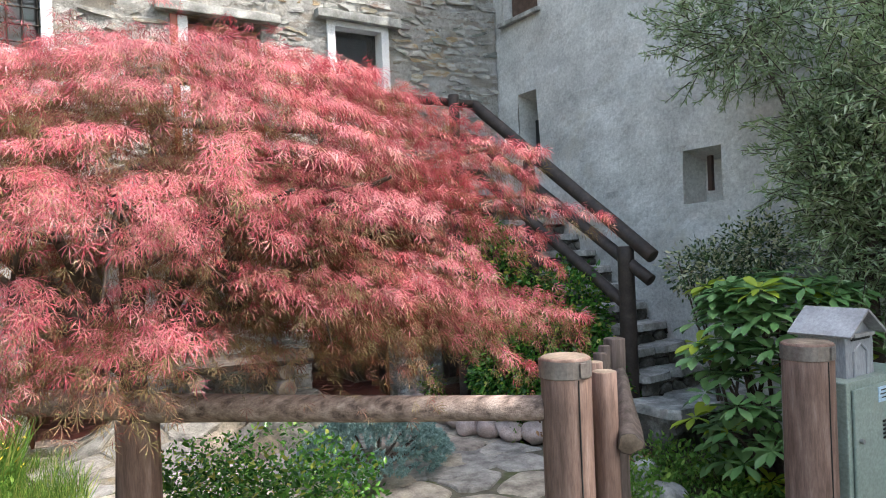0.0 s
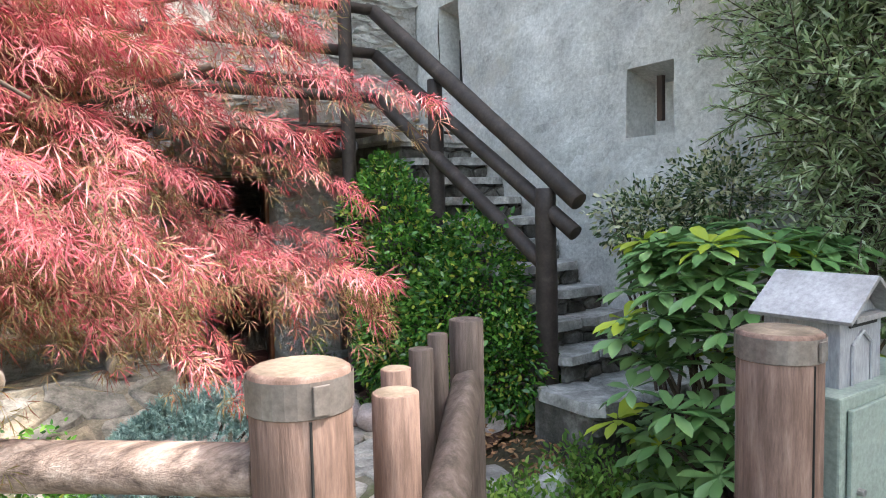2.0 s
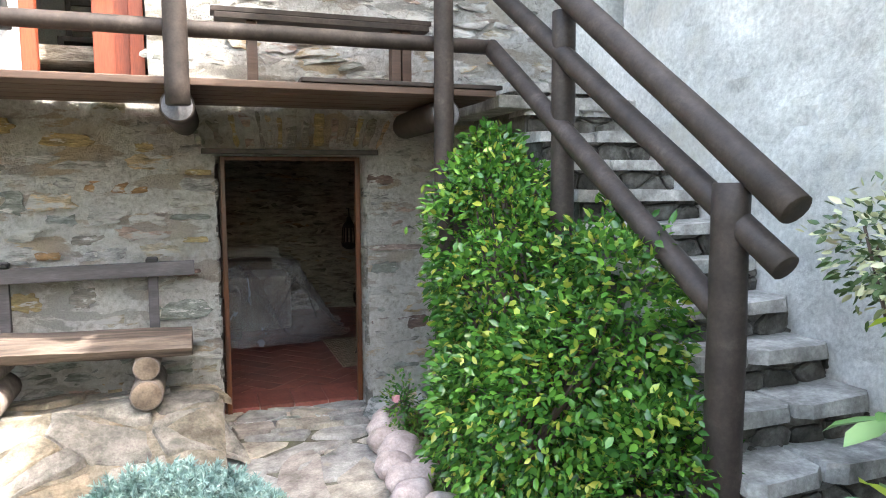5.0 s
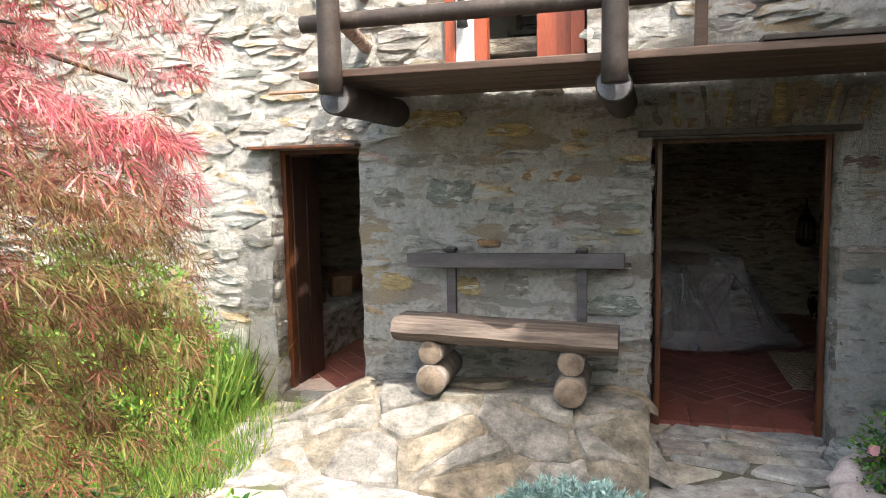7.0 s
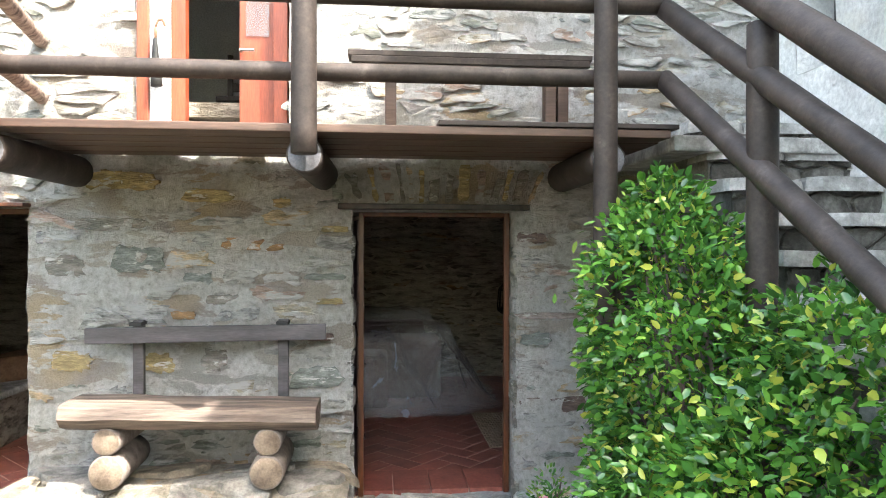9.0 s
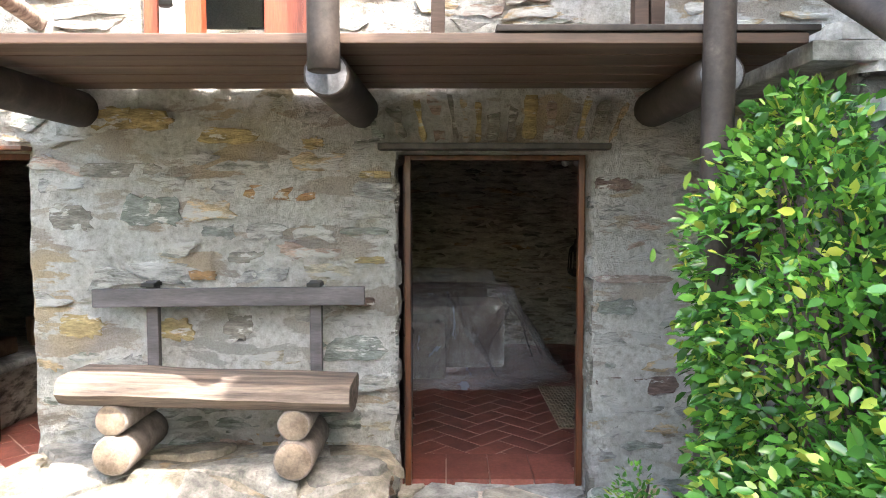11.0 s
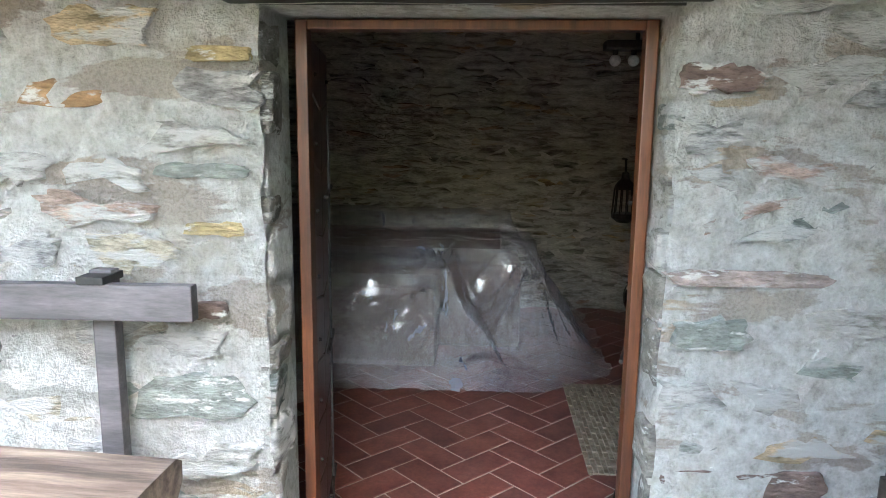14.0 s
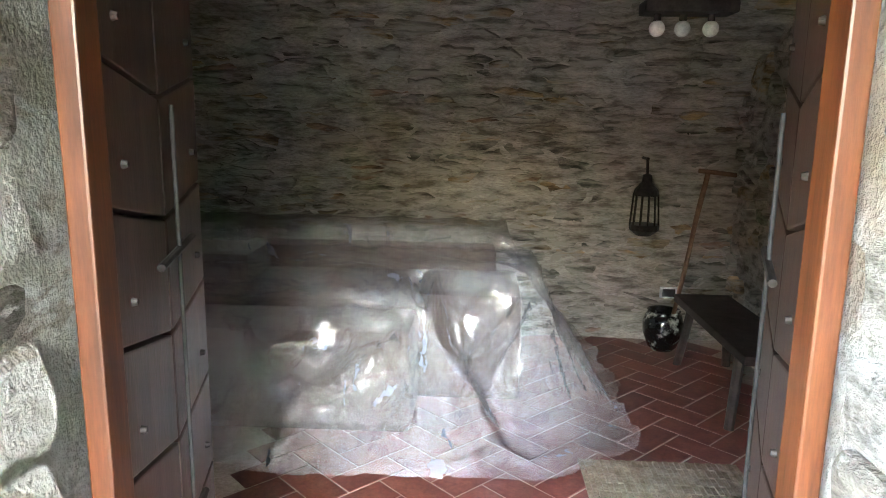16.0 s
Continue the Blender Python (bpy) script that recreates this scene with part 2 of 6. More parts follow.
M_ZINC = surf("grey_letterbox_paint", [(0.3, (0.3, 0.31, 0.34)), (0.6, (0.42, 0.43, 0.46)), (0.8, (0.55, 0.56, 0.58))], 5, 60, 0.5, 0.3, 0.002, metal=0.3,
              stretch=(2, 2, 0.5))
M_ROOFMETAL = surf("pale_roof_metal", [(0.3, (0.26, 0.25, 0.25)), (0.7, (0.42, 0.41, 0.42))], 6, 60, 0.45, 0.2, 0.002, metal=0.3)
M_CABINET = surf("grey_green_cabinet", [(0.3, (0.2, 0.25, 0.22)), (0.7, (0.29, 0.34, 0.31))], 3, 60, 0.4, 0.15, 0.001, stain=((0.24, 0.25, 0.2), 3, 0.6))
M_WHITE = surf("white_surround", [(0.3, (0.62, 0.63, 0.66)), (0.7, (0.78, 0.79, 0.8))], 4, 60, 0.8, 0.2, 0.002)
M_LABEL = surf("pale_blue_label", [(0.3, (0.45, 0.6, 0.75)), (0.7, (0.55, 0.7, 0.82))], 5, 60, 0.5, 0)
M_BLACK = surf("black_trim", [(0.3, (0.012, 0.012, 0.012)), (0.7, (0.03, 0.03, 0.03))], 5, 60, 0.6, 0)
M_MAT = surf("woven_straw", [(0.3, (0.2, 0.15, 0.1)), (0.7, (0.42, 0.34, 0.25))], 20, 90, 0.9, 0.6, 0.004)
M_SOFA = surf("brown_upholstery", [(0.3, (0.08, 0.05, 0.04)), (0.7, (0.17, 0.11, 0.09))], 4, 90, 0.9, 0.3, 0.003)
M_BARK = surf("branch_bark", [(0.3, (0.05, 0.035, 0.03)), (0.7, (0.13, 0.1, 0.08))], 12, 60, 0.9, 0.8, 0.006)
M_VASE = surf("black_glaze", [(0.3, (0.01, 0.01, 0.01)), (0.7, (0.025, 0.025, 0.025))], 12, 60, 0.15, 0, stain=((0.6, 0.58, 0.52), 9, 0.56), spec=0.6)
M_STICK = surf("stick_wood", [(0.3, (0.13, 0.07, 0.04)), (0.7, (0.26, 0.16, 0.1))], 12, 60, 0.7, 0.4, 0.003)
M_BULB = surf("frosted_bulb", [(0.3, (0.75, 0.74, 0.7)), (0.7, (0.82, 0.81, 0.78))], 3, 40, 0.3, 0)
M_PINK = surf("pink_petal", [(0.3, (0.7, 0.3, 0.32)), (0.7, (0.8, 0.45, 0.45))], 10, 60, 0.7, 0)


def leafy(name, stops, rough=0.5, through_light=0.35, spec=0.4, mottle=0.0):
    """Foliage: its colour varies from leaf to leaf; some light passes through."""
    m, nt, b = material(name)
    geo = nt.nodes.new("ShaderNodeNewGeometry")
    col = ramp(nt, geo.outputs["Random Per Island"], stops)
    co = coords(nt, (1, 1, 1))
    n = node(nt, "ShaderNodeTexNoise", vscale=2.2, detail=3, rough=0.5)
    nt.links.new(co, n.inputs[0])
    col = blend(nt, 1.0, col, ramp(nt, n.outputs[0], [(0.3, (0.7, 0.74, 0.7)), (0.7, (1.25, 1.2, 1.15))]), "MULTIPLY")
    nt.links.new(col, b.inputs["Base Color"])
    b.inputs["Roughness"].default_value = rough
    b.inputs["Specular IOR Level"].default_value = spec
    tr = nt.nodes.new("ShaderNodeBsdfTranslucent")
    nt.links.new(col, tr.inputs[0])
    mx = nt.nodes.new("ShaderNodeMixShader")
    mx.inputs[0].default_value = through_light
    nt.links.new(b.outputs[0], mx.inputs[1])
    nt.links.new(tr.outputs[0], mx.inputs[2])
    nt.links.new(mx.outputs[0], nt.nodes["Material Output"].inputs[0])
    return m


M_MAPLE = leafy("maple_red_leaf", [(0.0, (0.3, 0.03, 0.05)), (0.35, (0.46, 0.085, 0.12)), (0.72, (0.6, 0.2, 0.24)), (0.92, (0.52, 0.24, 0.2)), (1, (0.3, 0.25, 0.1))], 0.36, 0.3)
# olive and crimson inner leaves, darkened to stand for shade within the crown
M_MAPLE_IN_SHADED = leafy("maple_inner_leaf_shaded", [(0.0, (0.2, 0.03, 0.035)), (0.35, (0.15, 0.07, 0.035)), (0.65, (0.17, 0.15, 0.05)), (0.9, (0.3, 0.22, 0.11)), (1, (0.34, 0.13, 0.11))], 0.6, 0.35)
M_IVY = leafy("glossy_green_leaf", [(0.0, (0.03, 0.1, 0.025)), (0.5, (0.075, 0.21, 0.035)), (0.86, (0.15, 0.34, 0.05)), (0.97, (0.42, 0.46, 0.08))], 0.22, 0.3, 0.6)
M_RHODO = leafy("broad_green_leaf", [(0.0, (0.06, 0.14, 0.045)), (0.6, (0.13, 0.26, 0.085)), (1, (0.22, 0.36, 0.14))], 0.4, 0.2, 0.5)
M_RHODO_NEW = leafy("lime_green_leaf", [(0.0, (0.28, 0.42, 0.03)), (1, (0.45, 0.52, 0.06))], 0.45, 0.3, 0.4)
M_OLIVE = leafy("olive_leaf", [(0.0, (0.17, 0.24, 0.11)), (0.6, (0.32, 0.41, 0.22)), (1, (0.58, 0.64, 0.48))], 0.42, 0.3)
M_SPRUCE = leafy("blue_spruce_needle", [(0.0, (0.13, 0.22, 0.22)), (0.6, (0.24, 0.38, 0.38)), (1, (0.38, 0.52, 0.5))], 0.6, 0.1)
M_GRASS = leafy("grass_blade", [(0.0, (0.07, 0.15, 0.02)), (0.6, (0.14, 0.26, 0.04)), (1, (0.34, 0.36, 0.1))], 0.6, 0.35)
M_WEED = leafy("weed_leaf", [(0.0, (0.08, 0.18, 0.03)), (0.6, (0.15, 0.3, 0.05)), (1, (0.28, 0.4, 0.08))], 0.55, 0.35)
M_HOLLY = leafy("variegated_leaf", [(0.0, (0.05, 0.09, 0.03)), (0.5, (0.08, 0.13, 0.05)), (0.7, (0.5, 0.5, 0.3)), (1, (0.6, 0.58, 0.4))], 0.4, 0.1)
M_YELLOW = leafy("yellow_flower", [(0.0, (0.7, 0.5, 0.03)), (1, (0.8, 0.65, 0.06))], 0.6, 0.2)
M_DRY = leafy("dry_leaf", [(0.0, (0.14, 0.07, 0.04)), (1, (0.35, 0.2, 0.1))], 0.8, 0.1)

M_SHEET, nt, b = material("clear_dust_sheet")
b.inputs["Base Color"].default_value = (0.7, 0.7, 0.8, 1)
b.inputs["Roughness"].default_value = 0.13
b.inputs["Specular IOR Level"].default_value = 0.9
tp = nt.nodes.new("ShaderNodeBsdfTransparent")
mx = nt.nodes.new("ShaderNodeMixShader")
sheet_co = coords(nt, (1.6, 1.6, 0.35))
folds = node(nt, "ShaderNodeTexNoise", vscale=2.6, detail=5, rough=0.62)
folds.inputs["Distortion"].default_value = 0.8
nt.links.new(sheet_co, folds.inputs[0])
line = ramp(nt, folds.outputs[0], [(0.32, (0.1, 0.1, 0.1)), (0.5, (0.5, 0.5, 0.5)), (0.66, (0.9, 0.9, 0.9))])
nt.links.new(blend(nt, line, (0.19, 0.19, 0.19), (0.42, 0.42, 0.42)), mx.inputs[0])
nt.links.new(tp.outputs[0], mx.inputs[1])
nt.links.new(b.outputs[0], mx.inputs[2])
gl = nt.nodes.new("ShaderNodeBsdfGlossy")
gl.inputs["Roughness"].default_value = 0.24
wet = nt.nodes.new("ShaderNodeMixShader")
wet.inputs[0].default_value = 0.14
nt.links.new(mx.outputs[0], wet.inputs[1])
nt.links.new(gl.outputs[0], wet.inputs[2])
nt.links.new(wet.outputs[0], nt.nodes["Material Output"].inputs[0])
cb = nt.nodes.new("ShaderNodeBump")
cb.inputs["Strength"].default_value, cb.inputs["Distance"].default_value = 0.7, 0.035
creases = node(nt, "ShaderNodeTexNoise", vscale=5.0, detail=4, rough=0.5)
creases.inputs["Distortion"].default_value = 0.25
nt.links.new(coords(nt, (1, 1, 0.8)), creases.inputs[0])
ridge = ramp(nt, creases.outputs[0], [(0.4, (0, 0, 0)), (0.5, (1, 1, 1)), (0.6, (0, 0, 0))])
nt.links.new(ridge, cb.inputs["Height"])
nt.links.new(cb.outputs[0], b.inputs["Normal"])
nt.links.new(cb.outputs[0], gl.inputs["Normal"])

M_GLASS, nt, b = material("window_glass")
b.inputs["Base Color"].default_value = (0.9, 0.95, 0.95, 1)
b.inputs["Roughness"].default_value = 0.03
b.inputs["Transmission Weight"].default_value = 1.0

# ---- building helpers ----
rng = random.Random(7)
nrng = np.random.default_rng(11)


def part(name, bm, mat, parent=None, label="", kind="", smooth=False, extra=None):
    me = bpy.data.meshes.new(name)
    bm.normal_update()
    bm.to_mesh(me)
    bm.free()
    me.materials.append(mat)
    if extra:
        me.materials.append(extra)
    if smooth:
        for p in me.polygons:
            p.use_smooth = True
    ob = new(name, me)
    if parent:
        ob.parent = parent
    return tagged(ob, label, "", "", kind)


def thing(name, at, label, category, group="", kind=""):
    ob = new(name)
    ob.location = at
    ob.empty_display_size = 0.1
    bpy.context.view_layer.update()
    return tagged(ob, label, category, group, kind)


def hang(ob, parent):
    """Parents ob, built in world places, to a thing that stands elsewhere."""
    ob.parent = parent
    ob.matrix_parent_inverse = Matrix.Translation(-Vector(parent.location))
    return ob


def box(bm, lo, hi, bev=0.0, rot=None, rough=0.0):
    c = [(a + b_) / 2 for a, b_ in zip(lo, hi)]
    m = Matrix.Translation(c) @ (rot or Matrix()) @ Matrix.Diagonal((hi[0] - lo[0], hi[1] - lo[1], hi[2] - lo[2], 1))
    res = bmesh.ops.create_cube(bm, size=1, matrix=m)
    vs = res["verts"]
    if bev:
        es = list({e for v in vs for e in v.link_edges})
        r = bmesh.ops.bevel(bm, geom=es, offset=bev, segments=2, affect="EDGES", profile=0.6)
        vs = list({v for f in r["faces"] for v in f.verts} | {v for v in vs if v.is_valid})
    if rough:
        for v in vs:
            v.co += noise.noise_vector(v.co * 9) * rough
    return vs


def tube(bm, a, b_, r0, r1=None, seg=14, rings=8, wob=0.0, cap=0, flat=None, endmat=False):
    """A round timber from a to b, slightly uneven along its length."""
    a, b_ = Vector(a), Vector(b_)
    r1 = r0 if r1 is None else r1
    d = (b_ - a)
    q = d.to_track_quat("Z", "Y").to_matrix()
    prev = None
    off = rng.random() * 50
    first = last = None
    for i in range(rings + 1):
        f = i / rings
        p = a + d * f
        r = r0 + (r1 - r0) * f
        ring = []
        for k in range(seg):
            an = 2 * math.pi * k / seg
            n = noise.noise(Vector((math.cos(an) * 1.5, math.sin(an) * 1.5, f * d.length * 2.5 + off)))
            rr = r * (1 + wob * n)
            x, y = math.cos(an) * rr, math.sin(an) * rr
            if flat is not None:
                y = min(y, flat * r)
            sway = Vector((noise.noise(Vector((f * d.length * 1.3, off, 0))), noise.noise(Vector((0, f * d.length * 1.3, off))), 0)) * wob * r * 0.8
            ring.append(bm.verts.new(p + q @ (Vector((x, y, 0)) + sway)))
        if prev:
            for k in range(seg):
                bm.faces.new((prev[k], prev[(k + 1) % seg], ring[(k + 1) % seg], ring[k]))
        else:
            first = ring
        prev = ring
    last = prev
    for ring, sgn, pt in ((first, -1, a), (last, 1, b_)):
        inset = []
        cen = sum((v.co for v in ring), Vector()) / seg
        for v in ring:
            inset.append(bm.verts.new(cen + (v.co - cen) * 0.9 + d.normalized() * sgn * r0 * 0.06))
        for k in range(seg):
            vs = (ring[k], ring[(k + 1) % seg], inset[(k + 1) % seg], inset[k])
            fc = bm.faces.new(vs if sgn > 0 else vs[::-1])
        f = bm.faces.new(inset if sgn > 0 else inset[::-1])
        f.material_index = 1 if endmat else 0
    return bm


def grid_surface(bm, us, vs, fn, keep=None, flip=False):
    pts = {}
    for i, u in enumerate(us):
        for j, v in enumerate(vs):
            pts[i, j] = bm.verts.new(fn(u, v))
    for i in range(len(us) - 1):
        for j in range(len(vs) - 1):
            if keep and not keep((us[i] + us[i + 1]) / 2, (vs[j] + vs[j + 1]) / 2):
                continue
            q = [pts[i, j], pts[i + 1, j], pts[i + 1, j + 1], pts[i, j + 1]]
            bm.faces.new(q[::-1] if flip else q)
    for v in [v for v in bm.verts if not v.link_faces]:
        bm.verts.remove(v)


def clip(poly, nx, ny, c):
    """The part of a polygon where nx*x + ny*y <= c."""
    out = []
    for i, p in enumerate(poly):
        q = poly[(i + 1) % len(poly)]
        dp, dq = nx * p[0] + ny * p[1] - c, nx * q[0] + ny * q[1] - c
        if dp <= 0:
            out.append(p)
        if (dp < 0) != (dq < 0) and dp != dq:
            s = dp / (dp - dq)
            out.append((p[0] + (q[0] - p[0]) * s, p[1] + (q[1] - p[1]) * s))
    return out


def cells(x0, x1, y0, y1, w, h, r, jit=0.42):
    """Uneven cells that fill a rectangle; sites stand in staggered rows w wide and h high."""
    sites = []
    nrow = max(1, round((y1 - y0) / h))
    for j in range(-1, nrow + 1):
        n = max(1, round((x1 - x0) / w))
        for i in range(-1, n + 2):
            sites.append((x0 + (i + 0.5 * (j % 2) + 0.25 + r.uniform(-jit, jit)) * w, y0 + (j + 0.5 + r.uniform(-jit, jit) * 0.8) * h))
    out = []
    for sx, sy in sites:
        if not (x0 - w < sx < x1 + w and y0 - h < sy < y1 + h):
            continue
        poly = [(sx - 2 * w, sy - 2 * h), (sx + 2 * w, sy - 2 * h), (sx + 2 * w, sy + 2 * h), (sx - 2 * w, sy + 2 * h)]
        for tx, ty in sites:
            if (tx, ty) == (sx, sy) or abs(tx - sx) > 2.6 * w or abs(ty - sy) > 2.6 * h:
                continue
            nx, ny = (tx - sx) / w ** 2, (ty - sy) / h ** 2
            poly = clip(poly, nx, ny, nx * (sx + tx) / 2 + ny * (sy + ty) / 2)
            if len(poly) < 3:
                break
        if len(poly) >= 3:
            out.append(poly)
    return out


def rounded(poly, gap, r, rag=0.12):
    """Shrinks a polygon by gap and makes its outline uneven."""
    cx, cy = sum(p[0] for p in poly) / len(poly), sum(p[1] for p in poly) / len(poly)
    pts = []
    for i, p in enumerate(poly):
        q = poly[(i + 1) % len(poly)]
        for f in (0.14, 0.5, 0.86):
            pts.append((p[0] + (q[0] - p[0]) * f, p[1] + (q[1] - p[1]) * f))
    size = min(max(p[0] for p in poly) - min(p[0] for p in poly), max(p[1] for p in poly) - min(p[1] for p in poly))
    if size < gap * 3:
        return None
    out = []
    for x, y in pts:
        dx, dy = x - cx, y - cy
        d = math.hypot(dx, dy) or 1
        s = max(0.3, 1 - (gap + r.uniform(0, rag) * size * 0.5) / d)
        out.append((cx + dx * s, cy + dy * s))
    return out


def slab(bm, poly, fn, depth, r, back=-0.02, crown=0.18, uneven=0.006):
    """A stone with the outline poly; fn(u, v, w) gives its place, w out of the surface."""
    n = len(poly)
    cx, cy = sum(p[0] for p in poly) / n, sum(p[1] for p in poly) / n
    tilt = (r.uniform(-1, 1) * uneven * 2, r.uniform(-1, 1) * uneven * 2)
    rows = []
    for w, s in ((back, 1.03), (depth * 0.6, 1.0), (depth, 1 - crown)):
        row = []
        for x, y in poly:
            ux, uy = cx + (x - cx) * s, cy + (y - cy) * s
            dw = 0 if w == back else (r.uniform(-1, 1) * uneven * 0.5 + tilt[0] * (x - cx) * 8 + tilt[1] * (y - cy) * 8)
            row.append(bm.verts.new(fn(ux, uy, w + dw)))
        rows.append(row)
    for a, b_ in zip(rows, rows[1:]):
        for i in range(n):
            bm.faces.new((a[i], a[(i + 1) % n], b_[(i + 1) % n], b_[i]))
    bm.faces.new(rows[-1])


def cloud(name, mat, tverts, tfaces, pos, fwd, size, parent=None, kind="stuff", roll=None, label=""):
    """Many small leaves as one mesh: tverts (k,3) with the tip along +x and the face towards +z."""
    tv, tf = np.array(tverts, float), np.array(tfaces, int)
    pos, fwd, size = np.array(pos, float), np.array(fwd, float), np.array(size, float)
    n, k = len(pos), len(tv)
    fwd = fwd / np.maximum(np.linalg.norm(fwd, axis=1, keepdims=True), 1e-6)
    up = np.tile([0, 0, 1.0], (n, 1)) + nrng.normal(0, 0.45 if roll is None else roll, (n, 3))
    side = np.cross(up, fwd)
    side /= np.maximum(np.linalg.norm(side, axis=1, keepdims=True), 1e-6)
    top = np.cross(fwd, side)
    v = pos[:, None] + size[:, None, None] * (tv[None, :, 0:1] * fwd[:, None] + tv[None, :, 1:2] * side[:, None] + tv[None, :, 2:3] * top[:, None])
    f = (tf[None] + (np.arange(n) * k)[:, None, None]).reshape(-1, 3)
    me = bpy.data.meshes.new(name)
    me.vertices.add(n * k)
    me.vertices.foreach_set("co", v.reshape(-1))
    me.loops.add(len(f) * 3)
    me.loops.foreach_set("vertex_index", f.reshape(-1))
    me.polygons.add(len(f))
    me.polygons.foreach_set("loop_start", np.arange(len(f)) * 3)
    me.polygons.foreach_set("loop_total", np.full(len(f), 3))
    me.update(calc_edges=True)
    me.materials.append(mat)
    ob = new(name, me)
    if parent:
        hang(ob, parent)
    return tagged(ob, label, "", "", kind)


OVAL = ([(0, 0, 0), (0.3, 0.2, 0.02), (0.3, -0.2, 0.02), (0.7, 0.17, 0), (0.7, -0.17, 0), (1, 0, -0.08), (0.5, 0, -0.05)],
        [(0, 2, 6), (0, 6, 1), (1, 6, 3), (2, 4, 6), (3, 6, 5), (6, 4, 5)])
NARROW = ([(0, 0, 0), (0.5, 0.1, 0.02), (0.5, -0.1, 0.02), (1, 0, -0.04)], [(0, 2, 1), (1, 2, 3)])
IVY_LEAF = ([(0, 0, 0), (0.22, 0.2, 0.05), (0.22, -0.2, 0.05), (0.6, 0.24, 0.03), (0.6, -0.24, 0.03), (1, 0, -0.1), (0.45, 0, -0.03)],
            [(0, 2, 6), (0, 6, 1), (1, 6, 3), (2, 4, 6), (3, 6, 5), (6, 4, 5)])
BROAD = ([(0, 0, 0), (0.25, 0.11, 0.02), (0.25, -0.11, 0.02), (0.55, 0.19, 0.03), (0.55, -0.19, 0.03), (0.82, 0.14, 0.0), (0.82, -0.14, 0.0),
          (1, 0, -0.1), (0.4, 0, -0.02), (0.75, 0, -0.04)],
         [(0, 2, 8), (0, 8, 1), (1, 8, 3), (2, 4, 8), (3, 8, 9), (8, 4, 9), (3, 9, 5), (4, 6, 9), (5, 9, 7), (9, 6, 7)])
BLADE = ([(0, 0.016, 0), (0, -0.016, 0), (0.55, 0.012, 0.03), (0.55, -0.012, 0.03), (1, 0, 0.16)], [(0, 1, 2), (1, 3, 2), (2, 3, 4)])


def feather(lobes=5, spread=130, droop=0.4):
    """A deeply cut leaf: long thin lobes, each with a few side teeth."""
    v, f = [(0, 0, 0)], []
    for i in range(lobes):
        a = radians(-spread / 2 + spread * i / (lobes - 1))
        ln = 1.0 - 0.35 * abs(i - (lobes - 1) / 2) / ((lobes - 1) / 2)
        c, s = math.cos(a), math.sin(a)

        def put(along, across):
            v.append((c * along - s * across, s * along + c * across, -droop * along * along))
            return len(v) - 1
        m0, m1, tip = put(ln * 0.5, 0.02), put(ln * 0.5, -0.02), put(ln, 0)
        f.extend([(0, m1, m0), (m0, m1, tip)])
        for at, side in ((0.32, 1), (0.5, -1)):
            p0, p1 = put(ln * at, 0.0), put(ln * (at + 0.1), 0.0)
            p2 = put(ln * (at + 0.34), 0.085 * side)
            f.append((p0, p1, p2))
    return v, f


FEATHER = feather()
FY = 7.36   # face of the stone front
WX = 5.72   # face of the rendered wall

# ---- shell: front wall ----
OPENINGS = [(0.53, 1.21, 0.1, 1.86), (3.1, 4.13, 0.0, 1.86), (1.9, 2.72, 2.28, 4.05), (0.2, 0.84, 3.5, 4.4), (3.45, 4.15, 3.4, 4.2)]


def inside_opening(x, z, m=0.0):
    return any(a - m < x < b_ + m and c - m < z < d + m for a, b_, c, d in OPENINGS)


def wall_with_holes(name, xs, zs, y0, y1, holes, mat):
    xs = sorted(set(xs + [h[0] for h in holes] + [h[1] for h in holes]))
    zs = sorted(set(zs + [h[2] for h in holes] + [h[3] for h in holes]))
    bm = bmesh.new()

    def solid(i, j):
        if not (0 <= i < len(xs) - 1 and 0 <= j < len(zs) - 1):
            return False
        cx, cz = (xs[i] + xs[i + 1]) / 2, (zs[j] + zs[j + 1]) / 2
        return not any(h[0] < cx < h[1] and h[2] < cz < h[3] for h in holes)
    vmap = {}

    def vert(x, y, z):
        key = (round(x, 4), y, round(z, 4))
        if key not in vmap:
            vmap[key] = bm.verts.new((x, y, z))
        return vmap[key]
    for i in range(len(xs) - 1):
        for j in range(len(zs) - 1):
            if not solid(i, j):
                continue
            a, b_, c, d = xs[i], xs[i + 1], zs[j], zs[j + 1]
            bm.faces.new([vert(a, y0, c), vert(b_, y0, c), vert(b_, y0, d), vert(a, y0, d)])
            bm.faces.new([vert(a, y1, d), vert(b_, y1, d), vert(b_, y1, c), vert(a, y1, c)])
            for di, dj, p, q in ((-1, 0, (a, c), (a, d)), (1, 0, (b_, d), (b_, c)), (0, -1, (b_, c), (a, c)), (0, 1, (a, d), (b_, d))):
                if not solid(i + di, j + dj):
                    bm.faces.new([vert(p[0], y0, p[1]), vert(q[0], y0, q[1]), vert(q[0], y1, q[1]), vert(p[0], y1, p[1])])
    return bm


bm = wall_with_holes("wall", [-4.0, WX + 0.5], [-0.3, 6.4], FY + 0.03, FY + 0.255, OPENINGS, M_MORTAR)
inner = wall_with_holes("wall", [-4.0, WX + 0.5], [-0.3, 6.4], FY + 0.256, FY + 0.48, [OPENINGS[0], (2.86, 4.42, 0.0, 1.93)] + OPENINGS[2:], M_MORTAR)
shell = bpy.data.meshes.new("inner_shell")
inner.to_mesh(shell)
inner.free()
bm.from_mesh(shell)


